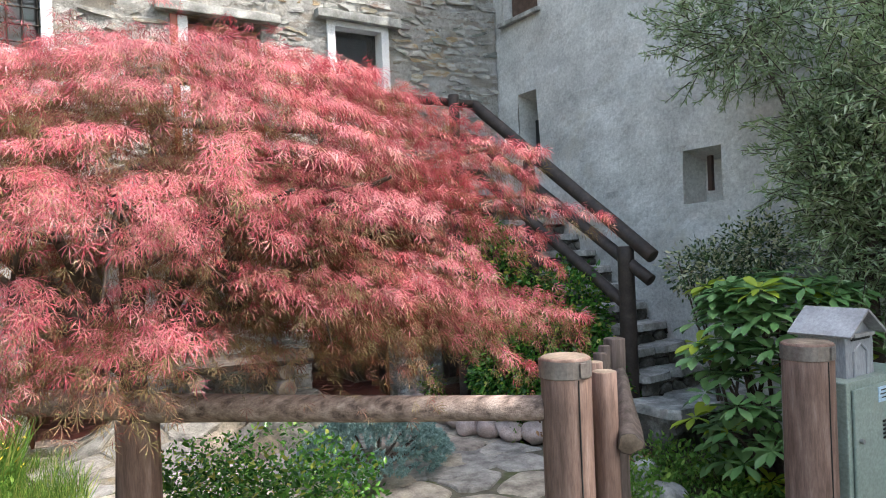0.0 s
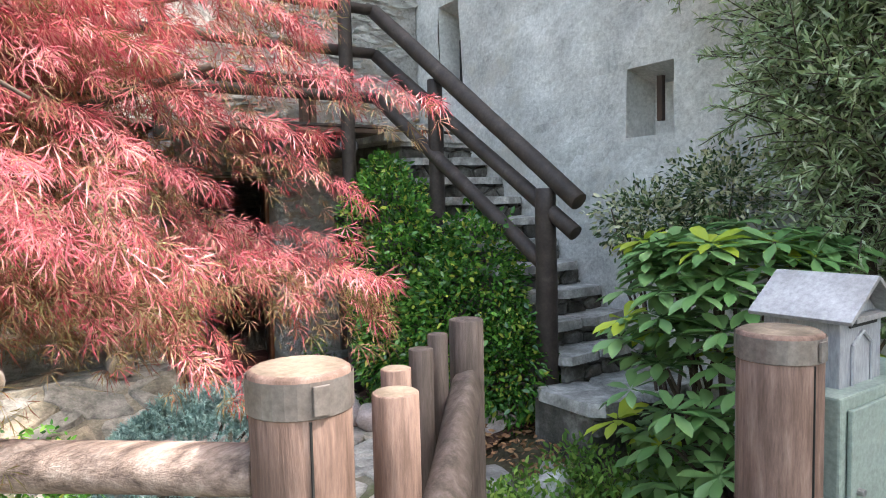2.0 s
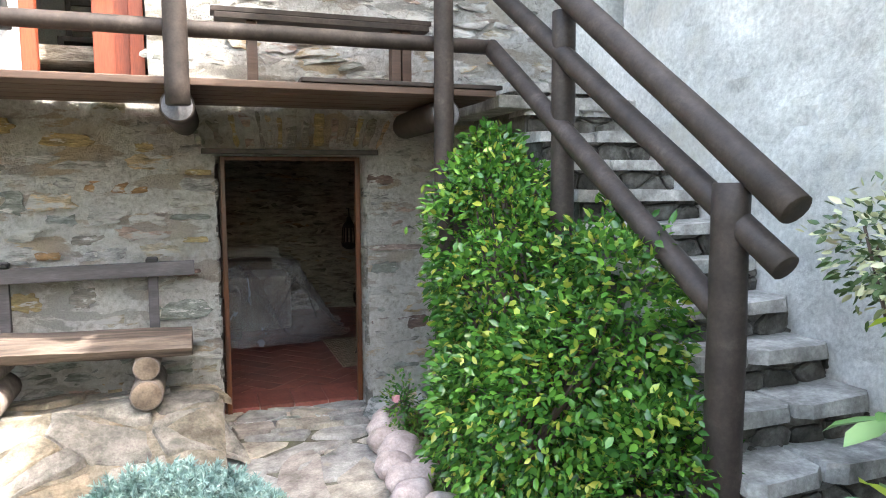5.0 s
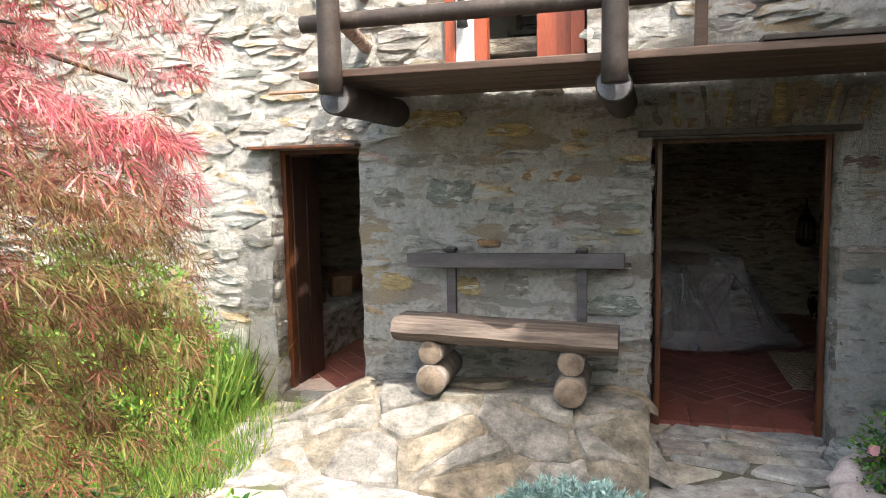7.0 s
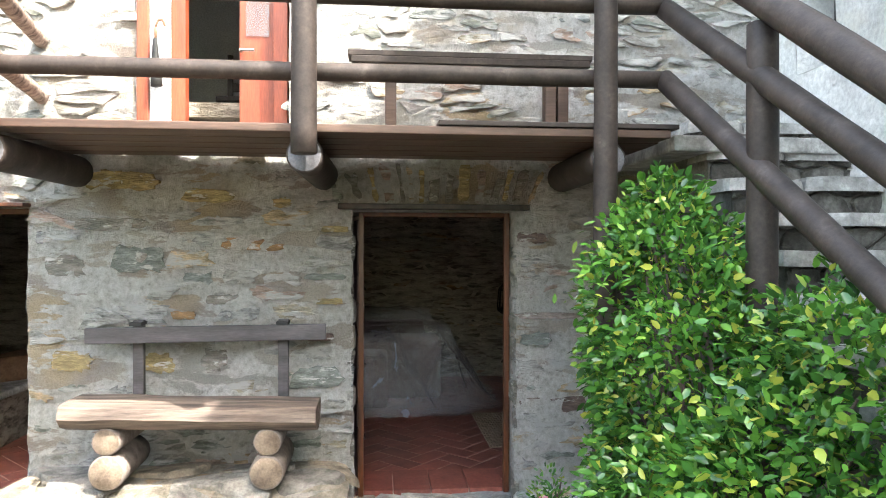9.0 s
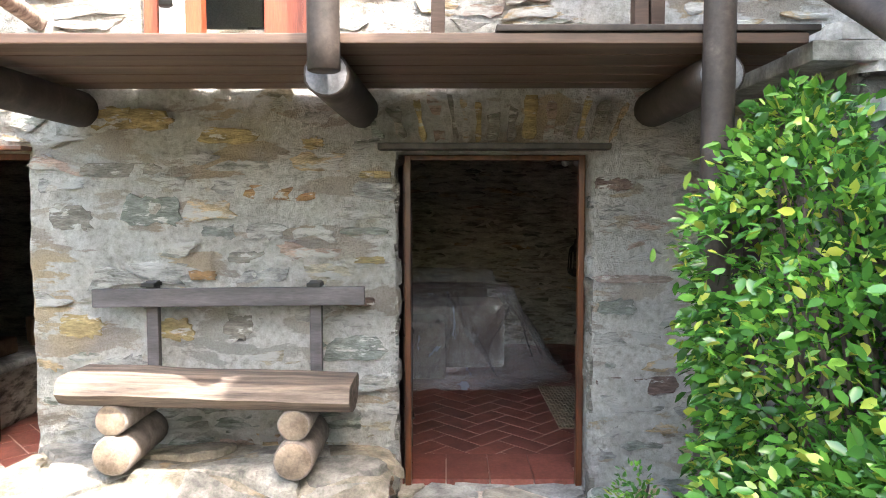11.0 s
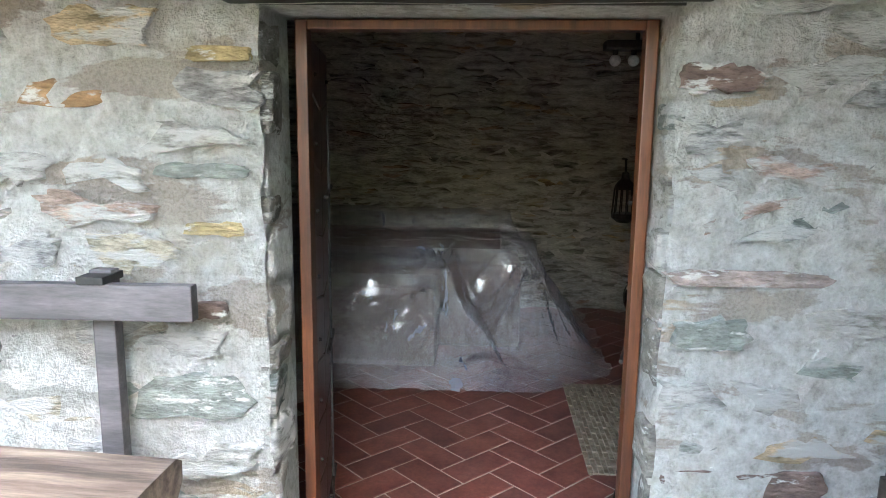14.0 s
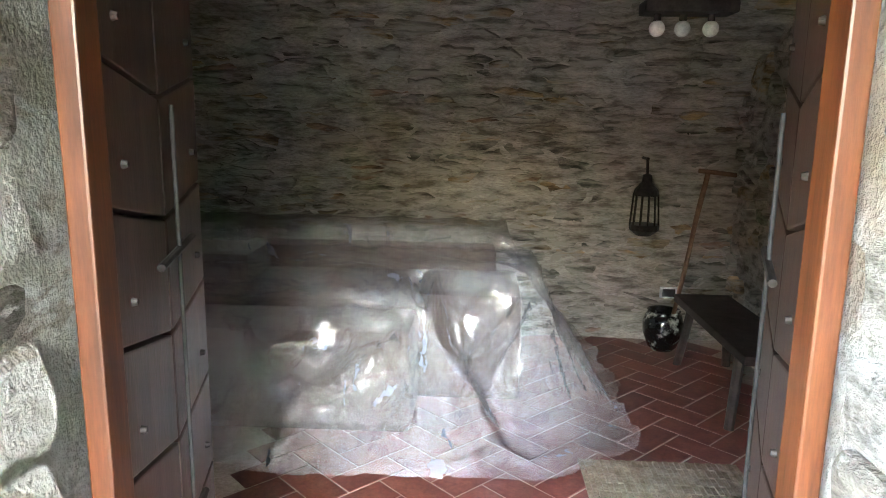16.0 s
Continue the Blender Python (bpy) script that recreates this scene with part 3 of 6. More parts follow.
def lines(a, b_, step, marks):
    """Even steps from a to b_, shifted so that the marks are among them."""
    return sorted([v for v in (round(float(v), 3) for v in np.arange(a, b_, step)) if not any(abs(v - m) < step * 0.6 for m in marks)] + list(marks))


us = lines(-1.2, WX + 0.01, 0.034, {v for o_ in OPENINGS for v in o_[:2]})
vs = lines(-0.2, 4.61, 0.034, {v for o_ in OPENINGS for v in o_[2:]})
grid_surface(bm, list(us), list(vs), lambda u, v: (u + (0.012 * noise.noise(Vector((u, 1, v * 9))) if inside_opening(u, v, 0.06) else 0), FY - 0.004 - 0.024 * noise.fractal(Vector((u * 2.2, 3, v * 4)), 1.0, 2.0, 4)
                                       - 0.012 * noise.fractal(Vector((u * 11, 7, v * 17)), 1.0, 2.0, 4), v),
             lambda u, v: not inside_opening(u, v, 0.0))
wall_front = part("wall_front", bm, M_MORTAR, None, "", "structure")
tagged(wall_front, "rubble stone house front with pale lime mortar", "wall", "", "structure")

bm = bmesh.new()
ys, zs = np.arange(-2.0, FY + 0.3, 0.07), np.arange(-0.1, 7.2, 0.07)


def plaster_x(y, z):
    return WX + 0.028 * noise.fractal(Vector((y * 1.1, z * 1.3, 5)), 1.0, 2.0, 4) + 0.014 * abs(noise.noise(Vector((y * 5, z * 11, 1)))) + 0.006 * noise.noise(Vector((y * 14, z * 20, 1)))


NICHES = [(4.22, 4.64, 2.02, 2.51, 0.3), (6.62, 6.98, 2.66, 3.5, 0.32), (6.55, 7.2, 4.42, 5.3, 0.2)]
ys = sorted(set([round(float(v), 3) for v in ys if not any(abs(v - n_) < 0.05 for a in NICHES for n_ in a[:2])] + [n_ for a in NICHES for n_ in a[:2]]))
zs = sorted(set([round(float(v), 3) for v in zs if not any(abs(v - n_) < 0.05 for a in NICHES for n_ in a[2:4])] + [n_ for a in NICHES for n_ in a[2:4]]))
grid_surface(bm, ys, zs, lambda u, v: (plaster_x(u, v), u, v), lambda u, v: not any(a < u < b_ and c < v < d for a, b_, c, d, _ in NICHES), flip=True)
for a, b_, c, d, e in NICHES:
    pa, pb, pc, pd = [bm.verts.new((plaster_x(u, v), u, v)) for u, v in ((a, c), (b_, c), (b_, d), (a, d))]
    s = 0.06
    qa, qb, qc, qd = [bm.verts.new((WX + e, u, v)) for u, v in ((a + s, c + 0.02), (b_ - s * 0.5, c + 0.02), (b_ - s * 0.5, d - s * 1.5), (a + s, d - s * 1.5))]
    for q in ((pa, pb, qb, qa), (pb, pc, qc, qb), (pc, pd, qd, qc), (pd, pa, qa, qd), (qa, qb, qc, qd)):
        bm.faces.new(q)
box(bm, (WX + 0.42, -2.0, -0.1), (WX + 0.9, FY + 0.4, 7.2))
box(bm, (WX + 0.02, -2.02, -0.1), (WX + 0.42, -1.98, 7.2))
box(bm, (WX - 0.06, -2.1, 7.2), (WX + 1.2, FY + 0.5, 7.32))
plaster = part("wall_side", bm, M_PLASTER, None, "", "structure")
tagged(plaster, "rough grey cement rendered wall beside the steps", "wall", "", "structure")

# rooms behind the front: side walls, back walls, vault, floors
bm = bmesh.new()
us, vs = [round(float(v), 3) for v in np.arange(1.4, 5.56, 0.05)], [round(float(v), 4) for v in np.arange(0, 1.0001, 0.01)]


def vault(u, v):
    """Back wall and barrel vault in one sweep, v from the foot of the back wall to the front wall's inner face."""
    n_ = 0.03 * noise.fractal(Vector((u * 5, v * 45, 8)), 1.0, 2.0, 4)
    if v < 0.28:
        return (u, 11.65 - n_, v / 0.28 * 1.5)
    a = (v - 0.28) / 0.72 * math.pi
    rise = math.sin(a) if a < math.pi / 2 else 0.85 + 0.15 * math.sin(a)
    return (u, 9.75 + 1.9 * math.cos(a) - n_ * math.cos(a), 1.5 + 0.95 * rise - n_)


grid_surface(bm, us, vs, vault, flip=True)
box(bm, (1.2, 11.75, -0.1), (5.7, 11.9, 2.6))
box(bm, (1.2, 7.84, 2.5), (5.7, 11.9, 2.6))
part("wall_room_vault", bm, M_ROOM_MORTAR, None, "", "structure")
bm = bmesh.new()
grid_surface(bm, [round(float(v), 3) for v in np.arange(7.8, 11.8, 0.1)], [round(float(v), 3) for v in np.arange(-0.05, 2.6, 0.1)],
             lambda u, v: (5.5 + 0.04 * noise.fractal(Vector((u * 2, v * 3, 2)), 1.0, 2.0, 4), u, v), flip=True)
box(bm, (5.6, 7.84, -0.1), (5.75, 11.9, 2.6))
part("wall_room_side", bm, M_ROOM_MORTAR, None, "", "structure")
bm = bmesh.new()
box(bm, (1.3, 7.84, -0.1), (1.44, 11.75, 2.5), 0, None)
part("wall_between_rooms", bm, M_ROOM_MORTAR, None, "", "structure")
bm = bmesh.new()
box(bm, (-2.0, 10.4, -0.1), (1.3, 10.6, 2.5))
box(bm, (-2.2, 7.84, -0.1), (-2.0, 10.6, 2.5))
part("wall_small_room", bm, M_ROOM_MORTAR, None, "", "structure")
bm = bmesh.new()
box(bm, (-2.2, 7.84, 2.1), (1.3, 10.6, 2.2))
part("ceiling_small_room", bm, M_ROOM_MORTAR, None, "", "structure")
bm = bmesh.new()
box(bm, (-4.0, 7.84, 5.6), (5.72, 12.0, 5.75))
box(bm, (-4.0, 10.6, 2.61), (5.72, 10.75, 5.6))
box(bm, (-4.0, 7.84, 2.61), (-3.85, 10.6, 5.6))
box(bm, (5.6, 7.84, 2.61), (5.72, 10.6, 5.6))
part("wall_upper_room", bm, M_WHITE, None, "", "structure")
bm = bmesh.new()
box(bm, (-0.1 - 3.9, 7.84, 2.2), (1.3, 10.6, 2.3))
part("floor_upper", bm, M_DECK, None, "", "structure")
bm = bmesh.new()
box(bm, (1.44, 7.37, -0.1), (5.6, 11.7, 0.0015))
floor_room = part("floor_room", bm, M_GROUT, None, "", "structure")
bm = bmesh.new()
box(bm, (-2.0, 7.5, 0.0), (1.3, 10.4, 0.1095))
floor_small = part("floor_small_room", bm, M_GROUT, None, "", "structure")

# ---- ground ----
bm = bmesh.new()


def ground_z(x, y):
    z = -0.07 + 0.02 * noise.noise(Vector((x, y, 0)))
    if x > 4.25 and y > 3.2 and x < 6:
        z += 0.14 * min(1, (x - 4.25) / 0.4)
    if x < 0.6 and 4.0 < y < 7.5:
        z += 0.35 * min(1, (0.6 - x) / 1.5)
    return z


gx = sorted(set([-120, -60, -30, -15, -8] + [round(float(v), 2) for v in np.arange(-5, 6.6, 0.25)] + [8, 15, 30, 60, 120]))
gy = sorted(set([-120, -60, -30, -15, -8] + [round(float(v), 2) for v in np.arange(-4, 7.4, 0.25)] + [7.4, 15, 30, 60, 120]))
grid_surface(bm, gx, gy, lambda u, v: (u, v, ground_z(u, v) if v < 7.5 else -0.2))
part("ground", bm, M_SOIL, None, "", "structure", smooth=True)
bm = bmesh.new()
box(bm, (-6, -1.6, -0.2), (5.6, 1.75, -0.02))
part("road", bm, M_ASPHALT, None, "", "structure")
bm = bmesh.new()
grid_surface(bm, [round(float(v), 2) for v in np.arange(-0.3, 4.31, 0.2)], [round(float(v), 2) for v in np.arange(5.7, 7.41, 0.15)],
             lambda u, v: (u, v, -0.035 + 0.006 * noise.noise(Vector((u * 3, v * 3, 0)))))
grid_surface(bm, [round(float(v), 2) for v in np.arange(2.5, 4.41, 0.2)], [round(float(v), 2) for v in np.arange(1.9, 5.71, 0.15)],
             lambda u, v: (u, v, -0.035 + 0.006 * noise.noise(Vector((u * 3, v * 3, 0)))))
pavement = part("pavement", bm, M_BED, None, "", "structure")

# rock ledge under the bench
bm = bmesh.new()


def ledge(u, v):
    f = min(1, max(0, (v - 6.3 - 0.12 * noise.noise(Vector((u * 1.7, 2, 8)))) / 0.66))
    s = 1 - min(1, max(0, (u - 2.62 - 0.3 * f) / 0.45)) ** 2
    left = min(1, max(0, (u - 0.75) / 0.55))
    z = -0.05 + 0.37 * f * (0.06 + 0.94 * s) * (0.3 + 0.7 * left)
    return (u, v, z + 0.009 * noise.fractal(Vector((u * 3.5, v * 4.5, 4)), 1.0, 2.0, 5))


grid_surface(bm, [round(float(v), 3) for v in np.arange(0.5, 3.13, 0.05)], [round(float(v), 3) for v in np.arange(6.0, 7.41, 0.05)], ledge)
part("rock_ledge", bm, M_LEDGE, None, "", "structure", smooth=True)

# ---- balcony ----
balcony = thing("balcony", (2.9, 6.9, 2.2), "dark timber balcony on round log brackets against the stone house front", "balcony")
for x in (0.42 + 1.06, 2.915, 4.4):
    bm = bmesh.new()
    tube(bm, (x, 6.42, 2.075), (x + 0.02, 7.7, 2.075), 0.088, 0.092, 18, 8, 0.05, endmat=True)
    hang(part("log_bracket", bm, M_DARKWOOD, None, "round dark log with a cracked grey sawn end", smooth=True, extra=M_ENDGREY), balcony)
for i in range(5):
    y = 6.37 + i * 0.2
    bm = bmesh.new()
    box(bm, (1.3, y, 2.175), (4.72 if i else 4.7, y + (0.188 if i < 4 else 0.168), 2.215), 0.006, None, 0.002)
    hang(part("deck_board", bm, M_DECK), balcony)
bm = bmesh.new()
box(bm, (3.55, 6.36, 2.219), (4.74, 6.52, 2.243), 0.005, None, 0.003)
hang(part("deck_board", bm, M_DARKWOOD, None, "thin grey weathered board on top of the deck edge"), balcony)
for x, z0 in ((1.5, 2.09), (2.92, 2.07), (4.355, -0.05)):
    bm = bmesh.new()
    tube(bm, (x, 6.33, z0), (x, 6.33, 3.26), 0.062, 0.055, 14, 10, 0.04)
    hang(part("post", bm, M_DARKWOOD, None, smooth=True), balcony)
for k, z in enumerate((2.47, 2.84, 3.2)):
    bm = bmesh.new()
    tube(bm, (1.3, 6.43, z), (4.68, 6.45, z + 0.01), 0.045, 0.045, 12, 14, 0.08)
    hang(part("rail", bm, M_DARKWOOD, None, smooth=True), balcony)

for z in (2.53, 2.86):
    bm = bmesh.new()
    tube(bm, (1.47, 6.45, z), (1.28, 7.38, z - 0.02), 0.045, 0.042, 12, 8, 0.1)
    hang(part("side_rail", bm, M_RAIL, None, "bleached round rail running back to the wall", smooth=True), balcony)

bb = thing("balcony_bench", (3.75, 6.95, 2.22), "low dark plank bench with flaking boards on the balcony", "bench")
for z0, z1, y0, x0, x1 in ((2.62, 2.655, 6.78, 3.12, 4.42), (2.66, 2.69, 6.8, 3.1, 4.44), (2.62, 2.655, 6.95, 3.12, 4.42)):
    bm = bmesh.new()
    box(bm, (x0, y0, z0), (x1, y0 + 0.15, z1), 0.004, None, 0.004)
    hang(part("seat_board", bm, M_DARKWOOD), bb)
for x in (3.3, 4.18, 4.25):
    bm = bmesh.new()
    box(bm, (x, 6.82, 2.217), (x + 0.06, 6.9, 2.619), 0.004)
    hang(part("leg", bm, M_DECK), bb)

# ---- stairs ----
stairs = thing("stairs", (5.3, 4.4, 0), "worn stone steps with rough slab treads beside the rendered wall", "stairs")
STEPS = [(0.405 + 0.174 * i, 4.2 + 0.225 * i - (0.26 if i == 0 else 0)) for i in range(12)]
for i, (z, y) in enumerate(STEPS):
    x0 = 4.93 if i > 1 else (4.62 if i == 0 else 4.86)
    x1 = 5.735
    bm = bmesh.new()
    cuts = [x0, x0 + 0.45 * (x1 - x0) + rng.uniform(-0.08, 0.08), x1]
    for a, b_ in zip(cuts, cuts[1:]):
        poly = rounded([(a, y - 0.03), (b_, y - 0.03 + rng.uniform(-0.02, 0.02)), (b_, y + (0.55 if i == 0 else 0.3)), (a, y + (0.55 if i == 0 else 0.3))], 0.004, rng, 0.05)
        slab(bm, poly, lambda u, v, w, z=z: (u, v, z - 0.05 + w), 0.05, rng, -0.012, 0.03, 0.003)
    hang(part("tread", bm, M_STEP), stairs)
    for poly in cells(x0 + 0.02, x1, z - 0.2, z - 0.05, 0.2, 0.12, rng):
        poly = clip(clip(clip(clip(poly, -1, 0, -x0 - 0.02), 1, 0, x1), 0, -1, -(z - 0.19)), 0, 1, z - 0.055)
        poly = rounded(poly, 0.006, rng) if len(poly) > 2 else None
        if poly:
            bm = bmesh.new()
            slab(bm, poly, lambda u, v, w, y=y: (u, y + 0.03 - w, v), 0.02, rng)
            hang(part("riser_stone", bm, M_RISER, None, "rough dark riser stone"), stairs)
bm = bmesh.new()
prof = [(3.98, -0.1)]
for z, y in STEPS:
    prof += [(y + 0.035, z - 0.2 if z > 0.4 else -0.1), (y + 0.035, z - 0.052)]
prof += [(7.35, STEPS[-1][0] - 0.052), (7.35, -0.1)]
lo = [bm.verts.new((4.95, y, z)) for y, z in prof]
hi = [bm.verts.new((5.74, y, z)) for y, z in prof]
n = len(prof)
for i in range(n):
    bm.faces.new((lo[i], lo[(i + 1) % n], hi[(i + 1) % n], hi[i]))
bm.faces.new(lo[::-1])
bm.faces.new(hi)
bmesh.ops.recalc_face_normals(bm, faces=bm.faces)
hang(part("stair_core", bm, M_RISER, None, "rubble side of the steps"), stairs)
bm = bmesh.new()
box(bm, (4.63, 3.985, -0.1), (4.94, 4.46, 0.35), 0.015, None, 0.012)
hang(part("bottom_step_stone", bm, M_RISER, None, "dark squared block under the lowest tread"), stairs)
bm = bmesh.new()
box(bm, (4.74, 6.42, 2.12), (5.74, 7.35, 2.2), 0.01, None, 0.004)
hang(part("landing", bm, M_STEP), stairs)

stair_rail = thing("stair_handrail", (4.83, 4.54, 0.2), "dark round timber stair railing with a thick sloping handrail", "handrail")
HR = [((4.7, 6.45, 3.2), (4.87, 4.29, 1.575), 0.062), ((4.7, 6.45, 2.84), (4.86, 4.31, 1.38), 0.052), ((4.7, 6.45, 2.48), (4.82, 4.56, 1.18), 0.052)]
for i, (a, b_, r) in enumerate(HR):
    bm = bmesh.new()
    tube(bm, a, b_, r, r, 14, 14, 0.08)
    hang(part("handrail" if i == 0 else "rail", bm, M_DARKWOOD, None, smooth=True), stair_rail)
for x, y, z0, z1, r in ((4.83, 4.54, 0.3, 1.66, 0.072), (4.77, 5.68, 0.6, 2.52, 0.062)):
    bm = bmesh.new()
    tube(bm, (x, y, z0), (x, y, z1), r, r * 0.95, 14, 10, 0.05)
    hang(part("post", bm, M_DARKWOOD, None, smooth=True), stair_rail)

# ---- bench at the wall ----
bench = thing("log_bench", (2.27, 7.0, 0.25), "half-log bench with a dark plank backrest on the rock ledge", "bench")
bm = bmesh.new()
seat_prof = [(6.83, 0.7), (6.85, 0.755), (6.88, 0.768), (7.0, 0.77), (7.15, 0.768), (7.18, 0.75), (7.18, 0.7), (7.13, 0.645), (7.05, 0.62), (6.95, 0.62), (6.87, 0.65)]
srows = []
for i in range(19):
    f = i / 18
    srows.append([bm.verts.new((1.6 + 1.33 * f, y + 0.006 * noise.noise(Vector((f * 5, y * 9, z * 9))), z + 0.008 * noise.noise(Vector((f * 6, y * 7, z * 7 + 5))) + 0.04 * (1 - f) - 0.008)) for y, z in seat_prof])
for r0, r1 in zip(srows, srows[1:]):
    for i in range(11):
        bm.faces.new((r0[i], r0[(i + 1) % 11], r1[(i + 1) % 11], r1[i]))
bm.faces.new(srows[0][::-1])
bm.faces.new(srows[-1])
hang(part("seat", bm, M_SEAT, None, "weathered half-log seat with a flat top"), bench)
for x, up in ((1.84, 0.02), (2.67, 0.0)):
    for z, r in ((0.41 + up, 0.095), (0.575 + up, 0.075)):
        bm = bmesh.new()
        tube(bm, (x + rng.uniform(-0.015, 0.015), 6.88, z), (x, 7.28, z + 0.01), r, r, 16, 4, 0.05, endmat=True)
        hang(part("foot", bm, M_LOGFOOT, None, "round log foot laid front to back", smooth=True, extra=M_ENDGRAIN), bench)
for x in (1.865, 2.7):
    bm = bmesh.new()
    box(bm, (x - 0.03, 7.27, 0.6), (x + 0.03, 7.31, 1.2), 0.004)
    hang(part("back_post", bm, M_GREYWOOD), bench)
    bm = bmesh.new()
    box(bm, (x - 0.035, 7.22, 1.172), (x + 0.035, 7.32, 1.192), 0.003)
    hang(part("peg", bm, M_BLACK), bench)
bm = bmesh.new()
box(bm, (1.58, 7.225, 1.075), (2.955, 7.265, 1.168), 0.006, Matrix.Rotation(radians(-0.6), 4, "Y"), 0.001)
hang(part("backrest", bm, M_GREYWOOD, None, "grey painted plank backrest"), bench)

# ---- doors and windows ----


def framed(name, x0, x1, z0, z1, y, w, d, mat, label, lintel=None):
    e = thing(name, ((x0 + x1) / 2, y, z0), label, "door", "", "structure")
    for a, b_, c, dd in ((x0, x0 + w, z0, z1), (x1 - w, x1, z0, z1), (x0 + w, x1 - w, z1 - w * 0.8, z1)):
        bm = bmesh.new()
        box(bm, (a, y, c), (b_, y + d, dd), 0.004)
        hang(part("frame", bm, mat), e)
    return e


d2 = framed("door_2", 3.138, 4.122, 0.0, 1.855, 7.55, 0.034, 0.055, M_FRAME, "open plank door in an orange varnished frame with tiled threshold")
for side, hx, ang in ((1, 3.172, radians(98)), (-1, 4.09, radians(-108))):
    m = Matrix.Translation((hx, 7.6, 0)) @ Matrix.Rotation(ang, 4, "Z")
    for k in range(9):
        for half in (0, 1):
            z = 0.015 + k * 0.2
            bm = bmesh.new()
            vs_ = box(bm, (side * (0.0 if side > 0 else 0.0) + (half * 0.23 if side > 0 else -half * 0.23 - 0.225), 0.0, z),
                      ((half * 0.23 + 0.225) if side > 0 else -half * 0.23, 0.045, z + 0.193), 0.004)
            for v in vs_:
                v.co.z += (0.045 if half else -0.045) * (abs(v.co.x) - 0.23) / 0.23 if 0.1 < v.co.z < 1.75 else 0
                v.co = m @ v.co
            hang(part("plank", bm, M_LEAF_WOOD), d2)
            bm = bmesh.new()
            xx = side * (half * 0.23 + (0.17 if half else 0.05))
            tube(bm, m @ Vector((xx, 0.003, z + 0.1)), m @ Vector((xx, -0.008, z + 0.1)), 0.008, 0.005, 8, 1)
            hang(part("bolt_head", bm, M_IRON), d2)
    bm = bmesh.new()
    tube(bm, m @ Vector((side * 0.22, -0.022, 0.15)), m @ Vector((side * 0.22, -0.022, 1.6)), 0.004, 0.004, 8, 6)
    hang(part("lock_rod", bm, M_BLACK), d2)
    for z in (0.35, 0.85, 1.35):
        bm = bmesh.new()
        tube(bm, m @ Vector((side * 0.12, -0.022, z)), m @ Vector((side * 0.3, -0.022, z + 0.02)), 0.007, 0.007, 8, 2)
        hang(part("lock_bar", bm, M_IRON), d2)
bm = bmesh.new()
box(bm, (3.02, 7.25, 1.862), (4.19, 7.47, 1.895), 0.006, None, 0.004)
tagged(part("lintel_board", bm, M_IRON), "thin dark slate lintel over the doorway", "lintel", "", "structure")
d1 = framed("door_1", 0.54, 1.24, 0.1, 1.86, 7.5, 0.04, 0.07, M_FRAME, "open doorway with a thin orange varnished frame")
for k in range(2):
    bm = bmesh.new()
    box(bm, (0.556, 7.58 + k * 0.21, 0.115), (0.59, 7.785 + k * 0.21, 1.82), 0.005)
    hang(part("plank", bm, M_LEAF_WOOD), d1)
bm = bmesh.new()
box(bm, (0.4, 7.28, 1.862), (1.22, 7.49, 1.885), 0.005, None, 0.004)
tagged(part("lintel_board", bm, M_FRAME), "thin weathered board over the small doorway", "lintel", "", "structure")

d3 = framed("door_3", 2.0, 2.7, 2.29, 4.0, 7.45, 0.085, 0.08, M_REDDOOR, "open red-brown balcony door with a white plaster reveal")
bm = bmesh.new()
box(bm, (2.39, 7.54, 2.3), (2.61, 7.58, 3.95), 0.006)
hang(part("door_leaf", bm, M_REDDOOR), d3)
bm = bmesh.new()
box(bm, (1.905, 7.345, 2.29), (1.998, 7.6, 4.04), 0.004)
hang(part("reveal", bm, M_WHITE, None, "white plaster reveal"), d3)

bm = bmesh.new()
box(bm, (1.835, 7.33, 2.29), (1.903, 7.42, 4.04), 0.006)
hang(part("shutter_post", bm, M_REDDOOR, None, "orange-brown timber post"), d3)
bm = bmesh.new()
box(bm, (2.43, 7.53, 2.96), (2.575, 7.538, 3.8), 0.002)
hang(part("leaf_pane", bm, M_GLASS, None, "glass pane of the door leaf"), d3)
bm = bmesh.new()
tube(bm, (2.405, 7.53, 2.86), (2.405, 7.49, 2.86), 0.01, 0.01, 8, 2)
tube(bm, (2.405, 7.49, 2.86), (2.49, 7.485, 2.86), 0.009, 0.009, 8, 2)
hang(part("door_handle", bm, M_METAL, None, "steel lever handle"), d3)
umb = thing("umbrella", (1.95, 7.32, 2.9), "closed black umbrella with a curved cane handle hanging beside the door", "umbrella")
bm = bmesh.new()
tube(bm, (1.96, 7.3, 2.58), (1.95, 7.31, 2.86), 0.035, 0.012, 10, 6, 0.3)
hang(part("canopy", bm, M_BLACK, None, "rolled black cloth", smooth=True), umb)
bm = bmesh.new()
hook_pts = [(1.95, 2.86), (1.95, 2.93), (1.965, 2.97), (1.99, 2.975), (2.005, 2.94)]
for (xa, za), (xb, zb) in zip(hook_pts, hook_pts[1:]):
    tube(bm, (xa, 7.31, za), (xb, 7.31, zb), 0.008, 0.008, 8, 2)
hang(part("cane_handle", bm, M_STICK, None, smooth=True), umb)

